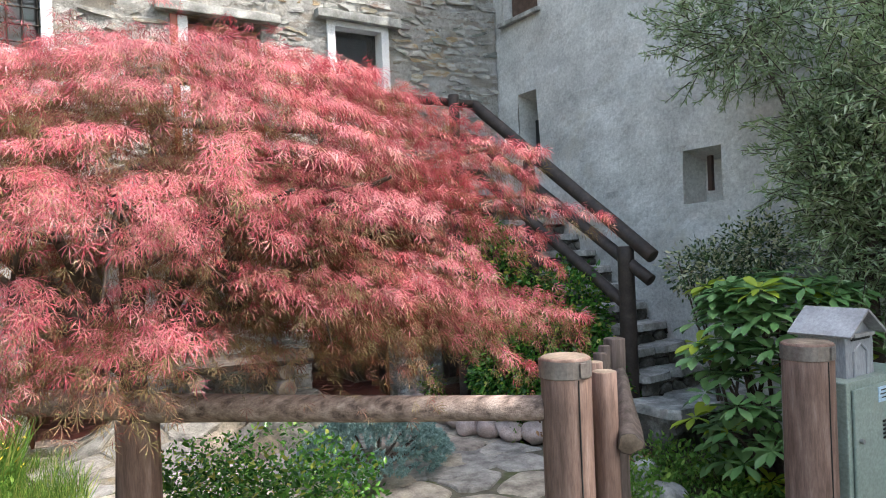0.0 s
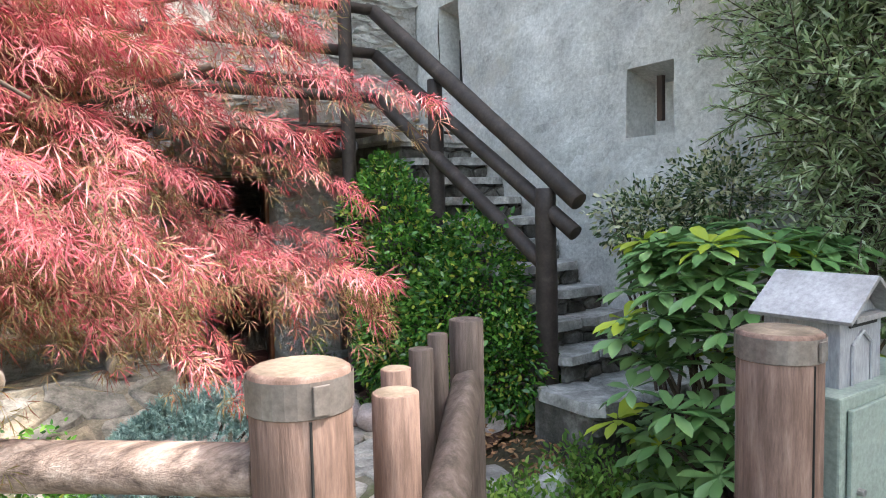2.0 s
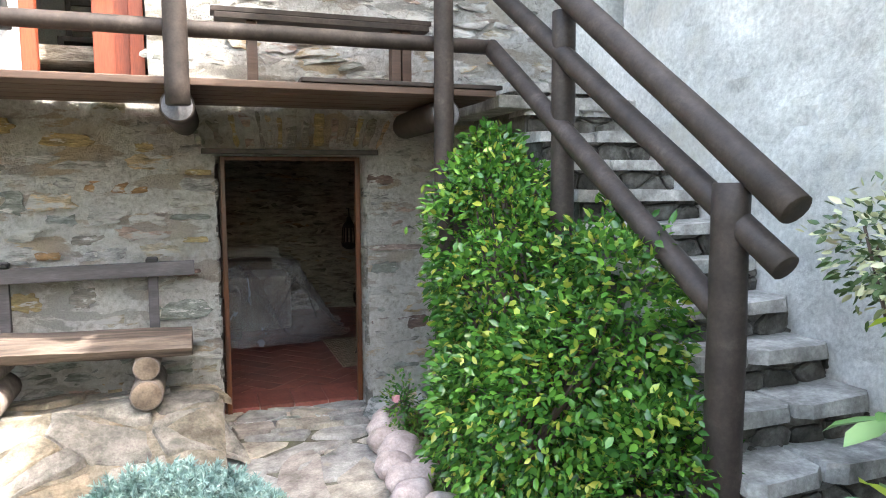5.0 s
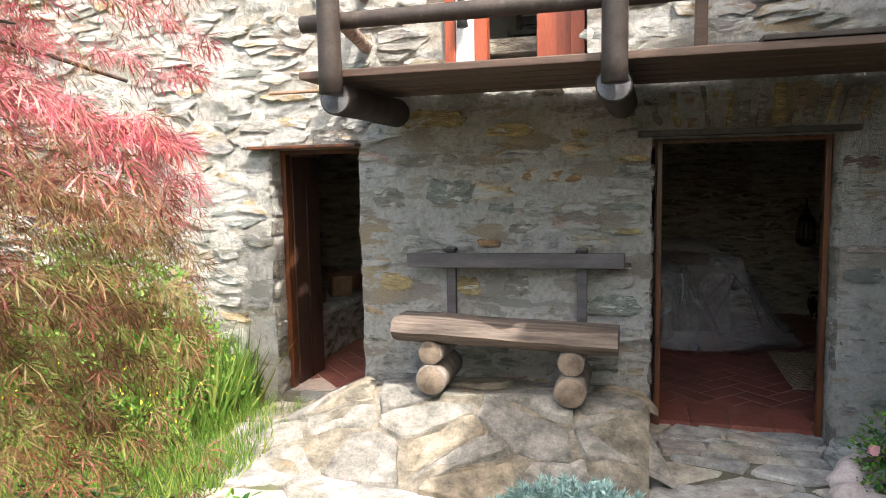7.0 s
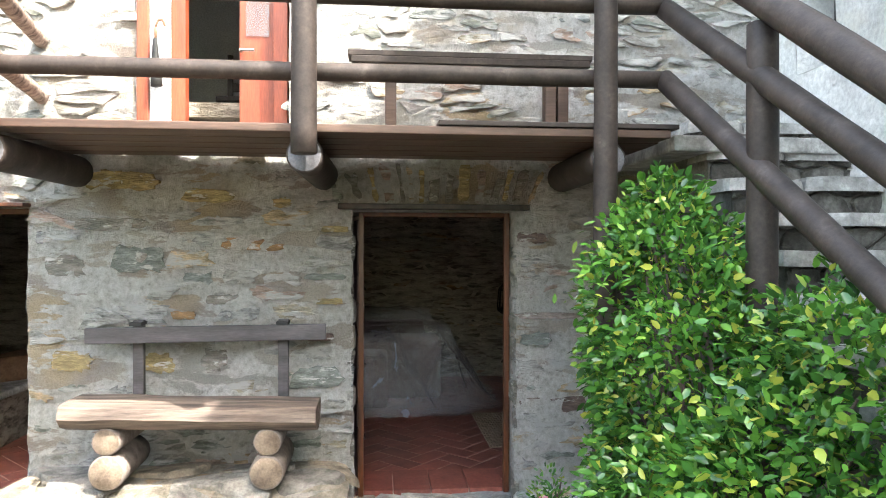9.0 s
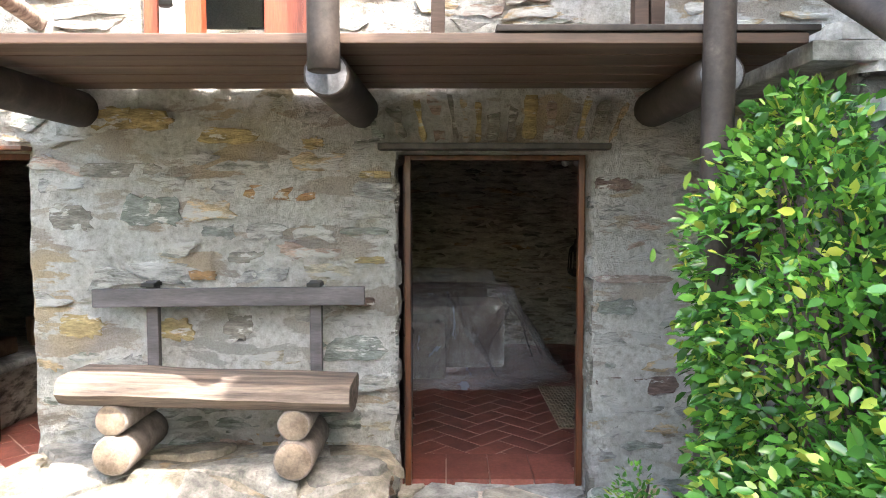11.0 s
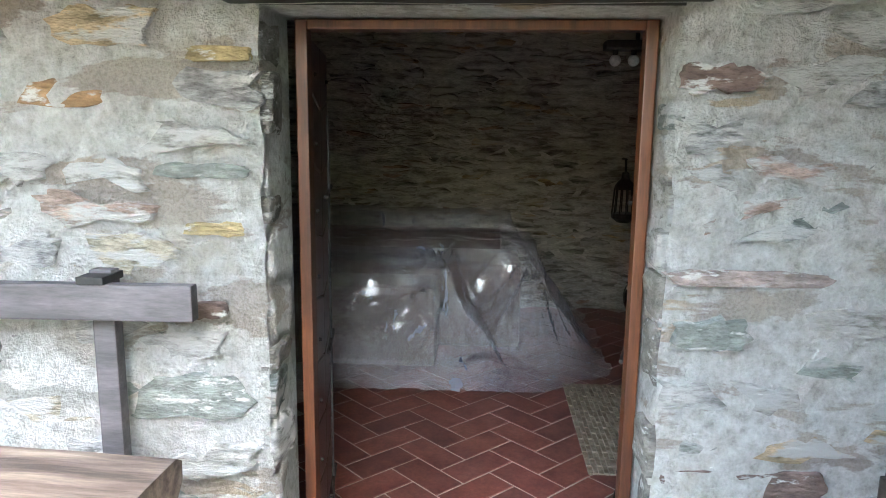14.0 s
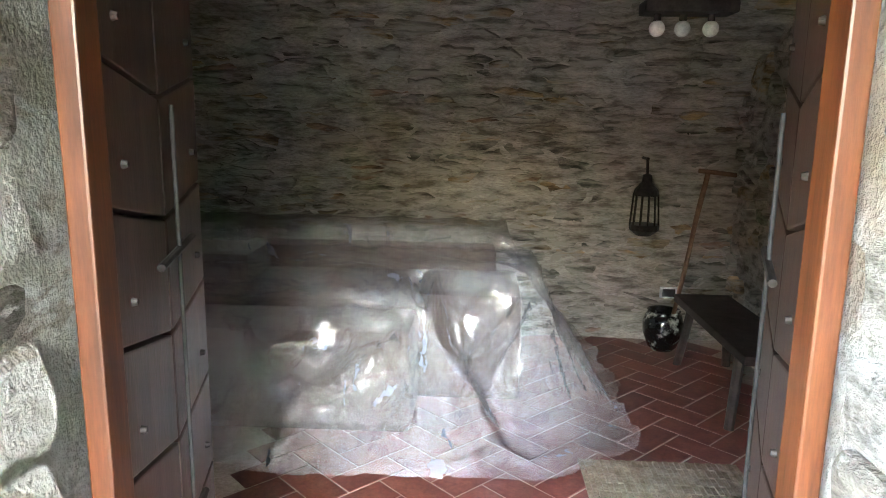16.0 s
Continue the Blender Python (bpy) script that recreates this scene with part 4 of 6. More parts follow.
chair = thing("chair", (2.25, 8.7, 2.3), "dark wooden chair seen through the balcony door", "chair")
for dx in (-0.2, 0.2):
    for dy in (-0.2, 0.2):
        bm = bmesh.new()
        box(bm, (2.25 + dx - 0.02, 8.7 + dy - 0.02, 2.31), (2.25 + dx + 0.02, 8.7 + dy + 0.02, 3.2 if dy > 0 else 2.75), 0.003)
        hang(part("leg", bm, M_IRON), chair)
bm = bmesh.new()
box(bm, (2.03, 8.48, 2.74), (2.47, 8.92, 2.78), 0.006)
hang(part("seat", bm, M_IRON), chair)
for z in (2.9, 3.1):
    bm = bmesh.new()
    box(bm, (2.07, 8.88, z), (2.43, 8.91, z + 0.07), 0.004)
    hang(part("backrest", bm, M_IRON), chair)

for name, x0, x1, z0, z1, bars in (("window_1", 0.2, 0.84, 3.5, 4.4, True), ("window_2", 3.45, 4.15, 3.4, 4.2, False)):
    wdw = thing(name, ((x0 + x1) / 2, FY, z0), "white framed window" + (" behind a dark iron grille" if bars else " under a grey stone lintel"), "window", "", "structure")
    for a, b_, c, d in ((x0 - 0.02, x0 + 0.07, z0, z1), (x1 - 0.07, x1 + 0.02, z0, z1), (x0 + 0.07, x1 - 0.07, z1 - 0.06, z1), (x0 + 0.07, x1 - 0.07, z0, z0 + 0.05)):
        bm = bmesh.new()
        box(bm, (a, FY - 0.045, c), (b_, FY + 0.12, d), 0.004)
        hang(part("window_frame", bm, M_WHITE), wdw)
    bm = bmesh.new()
    box(bm, (x0 + 0.06, FY + 0.15, z0), (x1 - 0.06, FY + 0.16, z1))
    hang(part("pane", bm, M_GLASS), wdw)
    if bars:
        for k in range(5):
            x = x0 + 0.09 + k * 0.115
            bm = bmesh.new()
            tube(bm, (x, FY - 0.01, z0), (x, FY - 0.01, z1), 0.008, 0.008, 6, 2)
            hang(part("bar", bm, M_IRON), wdw)
        for k in range(5):
            z = z0 + 0.12 + k * 0.15
            bm = bmesh.new()
            tube(bm, (x0, FY - 0.025, z), (x1, FY - 0.025, z), 0.008, 0.008, 6, 2)
            hang(part("bar", bm, M_IRON), wdw)
bm = bmesh.new()
box(bm, (3.3, FY - 0.12, 4.2), (4.3, FY + 0.3, 4.29), 0.01, None, 0.008)
tagged(part("window_lintel", bm, M_STEP), "projecting grey stone lintel", "lintel", "", "structure")
bm = bmesh.new()
box(bm, (1.7, FY - 0.1, 4.06), (2.9, FY + 0.3, 4.15), 0.01, None, 0.008)
tagged(part("door_lintel", bm, M_STEP), "projecting grey stone lintel", "lintel", "", "structure")

shut = thing("niche_shutter", (WX + 0.2, 4.45, 2.12), "small red-brown wooden shutter inside the wall niche", "shutter")
bm = bmesh.new()
box(bm, (WX + 0.14, 4.43, 2.13), (WX + 0.18, 4.475, 2.45), 0.004)
hang(part("shutter_board", bm, M_LEAF_WOOD), shut)
bm = bmesh.new()
box(bm, (WX + 0.22, 6.7, 2.69), (WX + 0.3, 6.93, 3.2), 0.004)
tagged(part("slit_window", bm, M_BLACK), "dark pane in a deep slit window", "window", "", "structure")
bm = bmesh.new()
box(bm, (WX + 0.1, 6.62, 4.47), (WX + 0.18, 7.14, 5.2), 0.004)
tagged(part("upper_shutter", bm, M_DECK), "closed brown wooden shutter high in the rendered wall", "shutter", "", "structure")
bm = bmesh.new()
box(bm, (WX - 0.06, 6.5, 4.37), (WX + 0.12, 7.25, 4.42), 0.006)
tagged(part("shutter_sill", bm, M_STEP), "thin grey stone sill", "sill", "", "structure")

gate = thing("plank_gate", (4.69, 7.29, 0.2), "dark stained plank gate with iron strap hinges under the landing", "gate")
for x0, x1, z1 in ((4.69, 4.755, 1.56), (4.758, 4.86, 1.9), (4.863, 4.99, 1.93)):
    bm = bmesh.new()
    vs_ = box(bm, (x0, 7.26, 0.18), (x1, 7.3, z1), 0.004, None, 0.001)
    for v in vs_:
        if v.co.z > 1.0:
            v.co.z += (v.co.x - x1) * 1.6
    hang(part("plank", bm, M_DARKWOOD), gate)
for z in (0.69, 1.44):
    bm = bmesh.new()
    box(bm, (4.665, 7.235, z - 0.03), (4.86, 7.258, z + 0.03), 0.004)
    hang(part("strap_hinge", bm, M_IRON), gate)
    bm = bmesh.new()
    tube(bm, (4.665, 7.25, z - 0.04), (4.665, 7.25, z + 0.045), 0.014, 0.014, 10, 2)
    hang(part("hinge_pin", bm, M_IRON), gate)

peg = thing("wall_stick", (0.78, 7.3, 2.24), "short pale wooden stick jutting from the house wall", "stick")
bm = bmesh.new()
tube(bm, (0.6, 7.28, 2.235), (1.0, 7.34, 2.245), 0.012, 0.01, 8, 6, 0.4)
hang(part("stick_stem", bm, M_STICK, None, smooth=True), peg)

# ---- inside the large room ----
sofa = thing("covered_sofa", (3.0, 10.6, 0), "brown sofa group hidden under clear plastic sheeting", "sofa")
for nm, lo, hi in (("seat_base", (1.7, 9.9, 0.02), (3.36, 10.35, 0.56)), ("seat_cushion", (2.0, 10.36, 0.02), (3.93, 11.0, 0.64)),
                   ("backrest", (2.1, 11.1, 0.02), (3.8, 11.33, 0.76)), ("armrest", (1.75, 10.55, 0.02), (2.35, 11.01, 0.8))):
    bm = bmesh.new()
    box(bm, lo, hi, 0.05)
    hang(part(nm, bm, M_SOFA, None, smooth=False), sofa)


def drape(u, v):
    def block(x0, x1, y0, y1, h, run, p_=0.62):
        dx = max(x0 - u, 0, u - x1)
        dy = max(y0 - v, 0, v - y1)
        d = math.hypot(dx, dy)
        return max(0.012, h * (1 - (d / run) ** 0.62)) if d < run else 0.012
    h = max(block(1.6, 3.47, 9.78, 10.35, 0.65, 0.36), block(1.7, 4.02, 10.28, 11.0, 0.73, 0.42), block(2.0, 3.87, 11.05, 11.4, 0.87, 0.6),
            block(1.7, 2.5, 10.5, 11.2, 0.9, 0.55))
    slope = max(0.0, min(1.0, (0.78 - h) / 0.14)) * min(1, h * 5 + 0.08)
    fold = 0.0
    for cx, cy, phase in ((3.47, 9.78, 0.0), (4.02, 10.28, 4.0)):
        an, far_ = math.atan2(v - cy, u - cx), math.hypot(u - cx, v - cy)
        n_ = noise.noise(Vector((an * 2.6 + phase, 0.35 * far_, cx)))
        fold += max(0.0, 1 - 4.5 * abs(n_)) * min(1, far_ * 7) * max(0.0, 1 - far_ / 0.95)
        n_ = noise.noise(Vector((an * 6.5 + phase, 0.8 * far_, cx + 9)))
        fold += 0.35 * max(0.0, 1 - 6 * abs(n_)) * min(1, far_ * 5) * max(0.0, 1 - far_ / 0.8)
    cr = 1 - abs(noise.noise(Vector((u * 5.5, v * 5.5, 0)))) * 3.2
    cr2 = 1 - abs(noise.noise(Vector((u * 13, v * 13, 2)))) * 3
    patchy = max(0.0, min(1.0, 2.2 * noise.noise(Vector((u * 1.7, v * 1.7, 6))) + 0.4))
    top = 0.02 * (1 - min(1, 4 * abs(noise.noise(Vector((u * 2.2 + v, v * 3.5, 11))))))
    return h + 0.03 + top + slope * (0.14 * min(1.3, fold) + (0.3 + patchy) * (0.02 * cr + 0.012 * cr2))


bm = bmesh.new()
grid_surface(bm, [1.45 + 0.018 * i for i in range(176)], [9.34 + 0.018 * i for i in range(120)],
             lambda u, v: (u + 0.012 * noise.noise(Vector((u * 6, v * 6, 3))), v + 0.012 * noise.noise(Vector((u * 6, v * 6, 9))), drape(u, v)),
             lambda u, v: math.hypot(max(0, u - 3.75) / 0.75, max(0, 10.2 - v) / 0.75) < 1.0 + 0.12 * noise.noise(Vector((u * 3, v * 3, 0))))
tagged(part("dust_sheet", bm, M_SHEET, None, "", "", smooth=True), "crumpled clear plastic dust sheet draped over the sofa", "dust sheet")

straw = thing("straw_mat", (4.5, 9.2, 0), "woven straw doormat on the terracotta floor", "mat")
bm = bmesh.new()
for i in range(30):
    for j in range(16):
        x, y = 4.17 + i * 0.0245, 8.6 + j * 0.0715
        box(bm, (x, y, 0.003), (x + 0.021, y + 0.064, 0.012 + 0.003 * ((i + j) % 2)))
hang(part("weave", bm, M_MAT, None, "", "stuff"), straw)

vase = thing("vase", (4.99, 11.42, 0), "round black glazed pot with white leaf pattern holding a stick", "vase")
bm = bmesh.new()
prof = [(0.07, 0.0), (0.1, 0.03), (0.135, 0.12), (0.14, 0.2), (0.12, 0.26), (0.105, 0.275), (0.115, 0.29), (0.1, 0.285), (0.095, 0.2), (0.06, 0.03)]
rings = [[bm.verts.new((4.99 + r * math.cos(a * math.pi / 12), 11.42 + r * math.sin(a * math.pi / 12), z)) for a in range(24)] for r, z in prof]
for a, b_ in zip(rings, rings[1:]):
    for i in range(24):
        bm.faces.new((a[i], a[(i + 1) % 24], b_[(i + 1) % 24], b_[i]))
bm.faces.new(rings[0][::-1])
bm.faces.new(rings[-1])
hang(part("bowl", bm, M_VASE, None, smooth=True), vase)
stick = thing("walking_stick", (5.03, 11.4, 0.1), "knotty wooden stick with a cross handle leaning in the pot", "stick")
bm = bmesh.new()
tube(bm, (5.02, 11.4, 0.06), (5.27, 11.6, 1.25), 0.014, 0.018, 8, 14, 0.5)
hang(part("shaft", bm, M_STICK, None, smooth=True), stick)
bm = bmesh.new()
tube(bm, (5.2, 11.58, 1.25), (5.46, 11.58, 1.22), 0.015, 0.013, 8, 6, 0.4)
hang(part("handle", bm, M_STICK, None, smooth=True), stick)

lantern = thing("wall_lantern", (4.83, 11.5, 0.72), "dark metal cage lantern hanging on the stone wall", "lantern")
prof = [(0.05, 0.8), (0.1, 0.84), (0.105, 0.88), (0.02, 0.88)]
for nm, pr in (("base", prof), ("cap", [(0.02, 1.08), (0.09, 1.08), (0.08, 1.12), (0.035, 1.17), (0.03, 1.22), (0.01, 1.23)])):
    bm = bmesh.new()
    rings = [[bm.verts.new((4.83 + r * math.cos(a * math.pi / 8), 11.5 + r * math.sin(a * math.pi / 8), z)) for a in range(16)] for r, z in pr]
    for a, b_ in zip(rings, rings[1:]):
        for i in range(16):
            bm.faces.new((a[i], a[(i + 1) % 16], b_[(i + 1) % 16], b_[i]))
    bm.faces.new(rings[0][::-1])
    bm.faces.new(rings[-1])
    hang(part(nm, bm, M_IRON), lantern)
for k in range(12):
    a = k * math.pi / 6
    bm = bmesh.new()
    tube(bm, (4.83 + 0.1 * math.cos(a), 11.5 + 0.1 * math.sin(a), 0.87), (4.83 + 0.085 * math.cos(a), 11.5 + 0.085 * math.sin(a), 1.09), 0.006, 0.006, 6, 3)
    hang(part("cage_bar", bm, M_IRON), lantern)
bm = bmesh.new()
tube(bm, (4.83, 11.5, 1.23), (4.83, 11.52, 1.33), 0.01, 0.01, 8, 2)
tube(bm, (4.83, 11.5, 1.33), (4.83, 11.68, 1.33), 0.01, 0.01, 8, 2)
hang(part("hook", bm, M_IRON), lantern)

socket = thing("wall_socket", (5.06, 11.6, 0.37), "black wall socket in a pale plate", "socket")
bm = bmesh.new()
box(bm, (5.0, 11.59, 0.33), (5.12, 11.61, 0.41), 0.004)
hang(part("plate", bm, M_WHITE), socket)
bm = bmesh.new()
box(bm, (5.015, 11.58, 0.342), (5.105, 11.589, 0.398), 0.003)
hang(part("socket_face", bm, M_BLACK), socket)

rb = thing("low_bench", (5.15, 10.6, 0), "low dark plank bench with splayed legs along the stone wall", "bench")
bm = bmesh.new()
box(bm, (5.0, 10.0, 0.4), (5.36, 11.25, 0.45), 0.008)
hang(part("seat", bm, M_DARKWOOD), rb)
for x, y, dx, dy in ((5.06, 10.2, -0.05, -0.06), (5.3, 10.2, 0.03, -0.06), (5.06, 11.05, -0.05, 0.06), (5.3, 11.05, 0.03, 0.06)):
    bm = bmesh.new()
    tube(bm, (x, y, 0.399), (x + dx, y + dy, 0.0), 0.03, 0.026, 8, 2, 0.1)
    hang(part("leg", bm, M_DARKWOOD), rb)

lamp = thing("ceiling_lamp", (4.46, 9.6, 2.2), "dark metal lamp with three frosted globe bulbs", "ceiling lamp")
bm = bmesh.new()
box(bm, (4.3, 9.52, 2.0), (4.66, 9.66, 2.05), 0.012)
tube(bm, (4.48, 9.6, 2.05), (4.48, 9.6, 2.5), 0.012, 0.012, 8, 2)
hang(part("bar", bm, M_IRON), lamp)
for x in (4.36, 4.46, 4.57):
    bm = bmesh.new()
    bmesh.ops.create_uvsphere(bm, u_segments=12, v_segments=8, radius=0.032, matrix=Matrix.Translation((x, 9.58, 1.945)))
    hang(part("bulb", bm, M_BULB, None, smooth=True), lamp)
    bm = bmesh.new()
    tube(bm, (x, 9.58, 1.97), (x, 9.58, 2.0), 0.015, 0.015, 8, 1)
    hang(part("socket", bm, M_IRON), lamp)

# small room
sb = thing("stone_seat", (0.3, 8.9, 0.1), "rough stone ledge seat inside the small room", "stone seat")
bm = bmesh.new()
box(bm, (-0.3, 8.0, 0.1), (0.45, 10.3, 0.48), 0.03, None, 0.02)
hang(part("base", bm, M_ROOM_STONE), sb)
bm = bmesh.new()
box(bm, (-0.3, 8.0, 0.482), (0.5, 10.3, 0.54), 0.02, None, 0.015)
hang(part("slab", bm, M_STEP), sb)
for i, (x, y, w, h_) in enumerate(((0.2, 8.5, 0.25, 0.12), (0.28, 9.0, 0.2, 0.2), (0.15, 9.5, 0.3, 0.15))):
    bm = bmesh.new()
    box(bm, (x - w / 2, y - w / 2, 0.54), (x + w / 2, y + w / 2, 0.54 + h_), 0.02, Matrix.Rotation(i * 0.7, 4, "Z"), 0.01)
    tagged(part("wooden_box" if i == 1 else "firewood_log", bm, M_STICK), "dark wooden clutter on the stone ledge seat", "clutter")

# ---- fence and gate posts ----


def wood_post(name, x, y, top, r, label, mat, band=False, base=-0.12):
    t_ = thing(name, (x, y, 0), label, "wooden post")
    bm = bmesh.new()
    tube(bm, (x, y, base), (x, y, top), r, r * 0.99, 24, 8, 0.03, endmat=True)
    hang(part("trunk", bm, mat, None, "round timber with a long crack", smooth=True, extra=M_ENDGRAIN if mat is not M_POSTDARK else mat), t_)
    if band:
        bm = bmesh.new()
        box(bm, (x - r * 0.25, y - r * 1.0, top - 0.75), (x - r * 0.25 + 0.004, y - r * 0.9, top - 0.075))
        hang(part("crack", bm, M_BLACK), t_)
    if band:
        bm = bmesh.new()
        tube(bm, (x, y, top - 0.07), (x, y, top - 0.004), r * 1.035, r * 1.035, 28, 1, 0.0)
        for v in bm.verts:
            if v.co.z > top - 0.005 and math.hypot(v.co.x - x, v.co.y - y) < r * 0.97:
                v.co.z = top - 0.03
        hang(part("metal_band", bm, M_BAND, None, "dull metal strap round the top"), t_)
        bm = bmesh.new()
        box(bm, (x - 0.02, y - r * 1.1, top - 0.065), (x + 0.012, y - r * 1.03, top - 0.01), 0.002)
        hang(part("strap_fold", bm, M_BAND), t_)
    return t_


wood_post("gate_post", 2.26, 2.5, 1.29, 0.099, "thick red-brown round gate post with a metal strap", M_POST, True)
wood_post("gate_post", 3.625, 2.32, 1.21, 0.116, "thick brown round gate post beside the letterbox", M_POST, True)
wood_post("short_post", 2.47, 2.5, 1.205, 0.05, "slim red-brown round post beside the thick gate post", M_POST)
wood_post("short_post", 2.555, 2.64, 1.215, 0.036, "slim pale-topped round post", M_POST)
for x, y, z, r in ((2.69, 2.74, 1.225, 0.032), (2.79, 2.81, 1.24, 0.028), (2.965, 2.915, 1.245, 0.052)):
    wood_post("path_post", x, y, z, r, "dark brown round post edging the path", M_POSTDARK)
log = thing("leaning_log", (2.55, 2.85, 0.4), "knotty grey-brown log lying on the short posts beside the path", "log")
bm = bmesh.new()
tube(bm, (2.9, 2.83, 1.08), (2.5, 2.4, 0.93), 0.042, 0.05, 16, 14, 0.3, endmat=True)
hang(part("log_stem", bm, M_POSTDARK, None, smooth=True, extra=M_ENDGRAIN), log)

fence = thing("fence", (1.2, 3.3, 0), "rustic fence of a bleached round rail on thick round posts", "fence")
bm = bmesh.new()
tube(bm, (2.19, 2.56, 1.09), (0.88, 3.64, 1.11), 0.05, 0.062, 16, 16, 0.12, endmat=True)
hang(part("rail", bm, M_RAIL, None, smooth=True, extra=M_ENDGRAIN), fence)
bm = bmesh.new()
tube(bm, (0.87, 3.65, 1.12), (-0.9, 5.8, 1.14), 0.062, 0.055, 16, 16, 0.12, endmat=True)
hang(part("rail", bm, M_RAIL, None, smooth=True, extra=M_ENDGRAIN), fence)
for x, y in ((0.88, 3.64), (-0.7, 5.55)):
    bm = bmesh.new()
    tube(bm, (x, y, -0.1), (x, y, 1.055), 0.092, 0.088, 20, 8, 0.05)
    hang(part("post", bm, M_POST, None, smooth=True), fence)

low_wall = thing("low_wall", (-0.4, 3.9, 0), "low dark stone wall below the fence", "garden wall")
bm = bmesh.new()
for i in range(24):
    for k in range(5):
        f = i / 23
        x, y = 0.76 - 1.5 * f, 3.45 + 1.9 * f
        z = -0.1 + k * 0.155
        s = rng.uniform(0.9, 1.1)
        box(bm, (x - 0.075 * s, y - 0.14, z), (x + 0.06 * s, y + 0.1, z + 0.15 * s), 0.02, Matrix.Rotation(-0.9 + rng.uniform(-0.1, 0.1), 4, "Z"), 0.012)
hang(part("wall_stone", bm, M_DARKROCK, None, "", "stuff"), low_wall)

# ---- letterbox and meter cabinet ----
cab = thing("meter_cabinet", (3.66, 2.2, 0), "grey-green metal meter cabinet beside the gate post", "cabinet")
bm = bmesh.new()
box(bm, (3.37, 2.03, -0.08), (3.95, 2.36, 1.085), 0.008)
hang(part("body", bm, M_CABINET), cab)
bm = bmesh.new()
box(bm, (3.4, 2.012, 0.1), (3.92, 2.027, 1.045), 0.006)
hang(part("cabinet_door", bm, M_CABINET), cab)
for k in range(5):
    bm = bmesh.new()
    box(bm, (3.63, 2.003, 0.84 - k * 0.022), (3.8, 2.011, 0.85 - k * 0.022), 0.002)
    hang(part("vent_slot", bm, M_BLACK), cab)
bm = bmesh.new()
box(bm, (3.6, 2.006, 0.95), (3.68, 2.0115, 1.03), 0.001)
hang(part("sticker", bm, M_LABEL, None, "pale blue sticker"), cab)
for z, w in ((1.01, 0.05), (0.99, 0.06), (0.97, 0.04)):
    bm = bmesh.new()
    box(bm, (3.64 - w / 2, 2.004, z), (3.64 + w / 2, 2.0055, z + 0.006))
    hang(part("sticker_line", bm, M_BLACK), cab)
bm = bmesh.new()
tube(bm, (3.44, 2.012, 0.78), (3.44, 1.995, 0.78), 0.012, 0.012, 10, 1)
hang(part("lock", bm, M_METAL), cab)

mb = thing("letterbox", (3.5, 2.2, 1.085), "grey house-shaped metal letterbox with a pale gabled roof on the cabinet", "letterbox")
bm = bmesh.new()
box(bm, (3.385, 2.06, 1.087), (3.64, 2.3, 1.33), 0.006)
hang(part("body", bm, M_ZINC), mb)
for s in (-1, 1):
    bm = bmesh.new()
    box(bm, (-0.098, -0.16, -0.006), (0.098, 0.16, 0.006), 0.002)
    for v in bm.verts:
        v.co.z += 0.004 * math.sin(v.co.y * 60)
        v.co = Matrix.Translation((3.512 + s * 0.083, 2.17, 1.375)) @ Matrix.Rotation(s * radians(32), 4, "Y") @ v.co
    hang(part("roof_panel", bm, M_ROOFMETAL, None, "pale scalloped metal roof panel"), mb)
bm = bmesh.new()
gv = [bm.verts.new(p) for p in ((3.39, 2.075, 1.33), (3.635, 2.075, 1.33), (3.512, 2.075, 1.415), (3.39, 2.28, 1.33), (3.635, 2.28, 1.33), (3.512, 2.28, 1.415))]
for q in ((0, 1, 2), (5, 4, 3), (0, 2, 5, 3), (1, 4, 5, 2), (0, 3, 4, 1)):
    bm.faces.new([gv[i] for i in q])
hang(part("gable", bm, M_ZINC), mb)
bm = bmesh.new()
box(bm, (3.42, 2.03, 1.315), (3.605, 2.059, 1.33), 0.002)
hang(part("slot_flap", bm, M_ROOFMETAL), mb)
bm = bmesh.new()
box(bm, (3.43, 2.052, 1.3), (3.595, 2.0585, 1.313))
hang(part("slot", bm, M_BLACK), mb)
for x in (3.45, 3.57):
    bm = bmesh.new()
    tube(bm, (x, 2.056, 1.13), (x, 2.056, 1.25), 0.006, 0.006, 6, 2)
    tube(bm, (x, 2.056, 1.25), (3.512, 2.056, 1.285), 0.006, 0.006, 6, 2)
    hang(part("relief", bm, M_ZINC, None, "raised leaf relief"), mb)

cab.scale = (1.1, 1.0, 0.93)
cab.location = Vector((4.09, 2.39, 0))
mb.scale = (1.04, 1.0, 1.18)
mb.location = Vector((3.99, 2.41, 0.935))

# ---- boulders, leaves, bed ----


def boulder(x, y, z, r, mat, label, name="boulder"):
    bm = bmesh.new()
    bmesh.ops.create_icosphere(bm, subdivisions=3, radius=1)
    o = rng.random() * 40
    sx, sy, sz = rng.uniform(0.9, 1.3), rng.uniform(0.8, 1.1), rng.uniform(0.65, 0.85)
    a = Matrix.Rotation(rng.uniform(0, 3), 3, "Z")
    for v in bm.verts:
        c = v.co * (1 + 0.28 * noise.noise(v.co * 1.3 + Vector((o, 0, 0))) + 0.07 * noise.noise(v.co * 4 + Vector((0, o, 0))))
        v.co = a @ Vector((c.x * sx, c.y * sy, c.z * sz)) * r
    ob = part(name, bm, mat, None, smooth=True)
    ob.location = (x, y, z + r * 0.35)
    return tagged(ob, label, "stone", "boulders edging the bed")


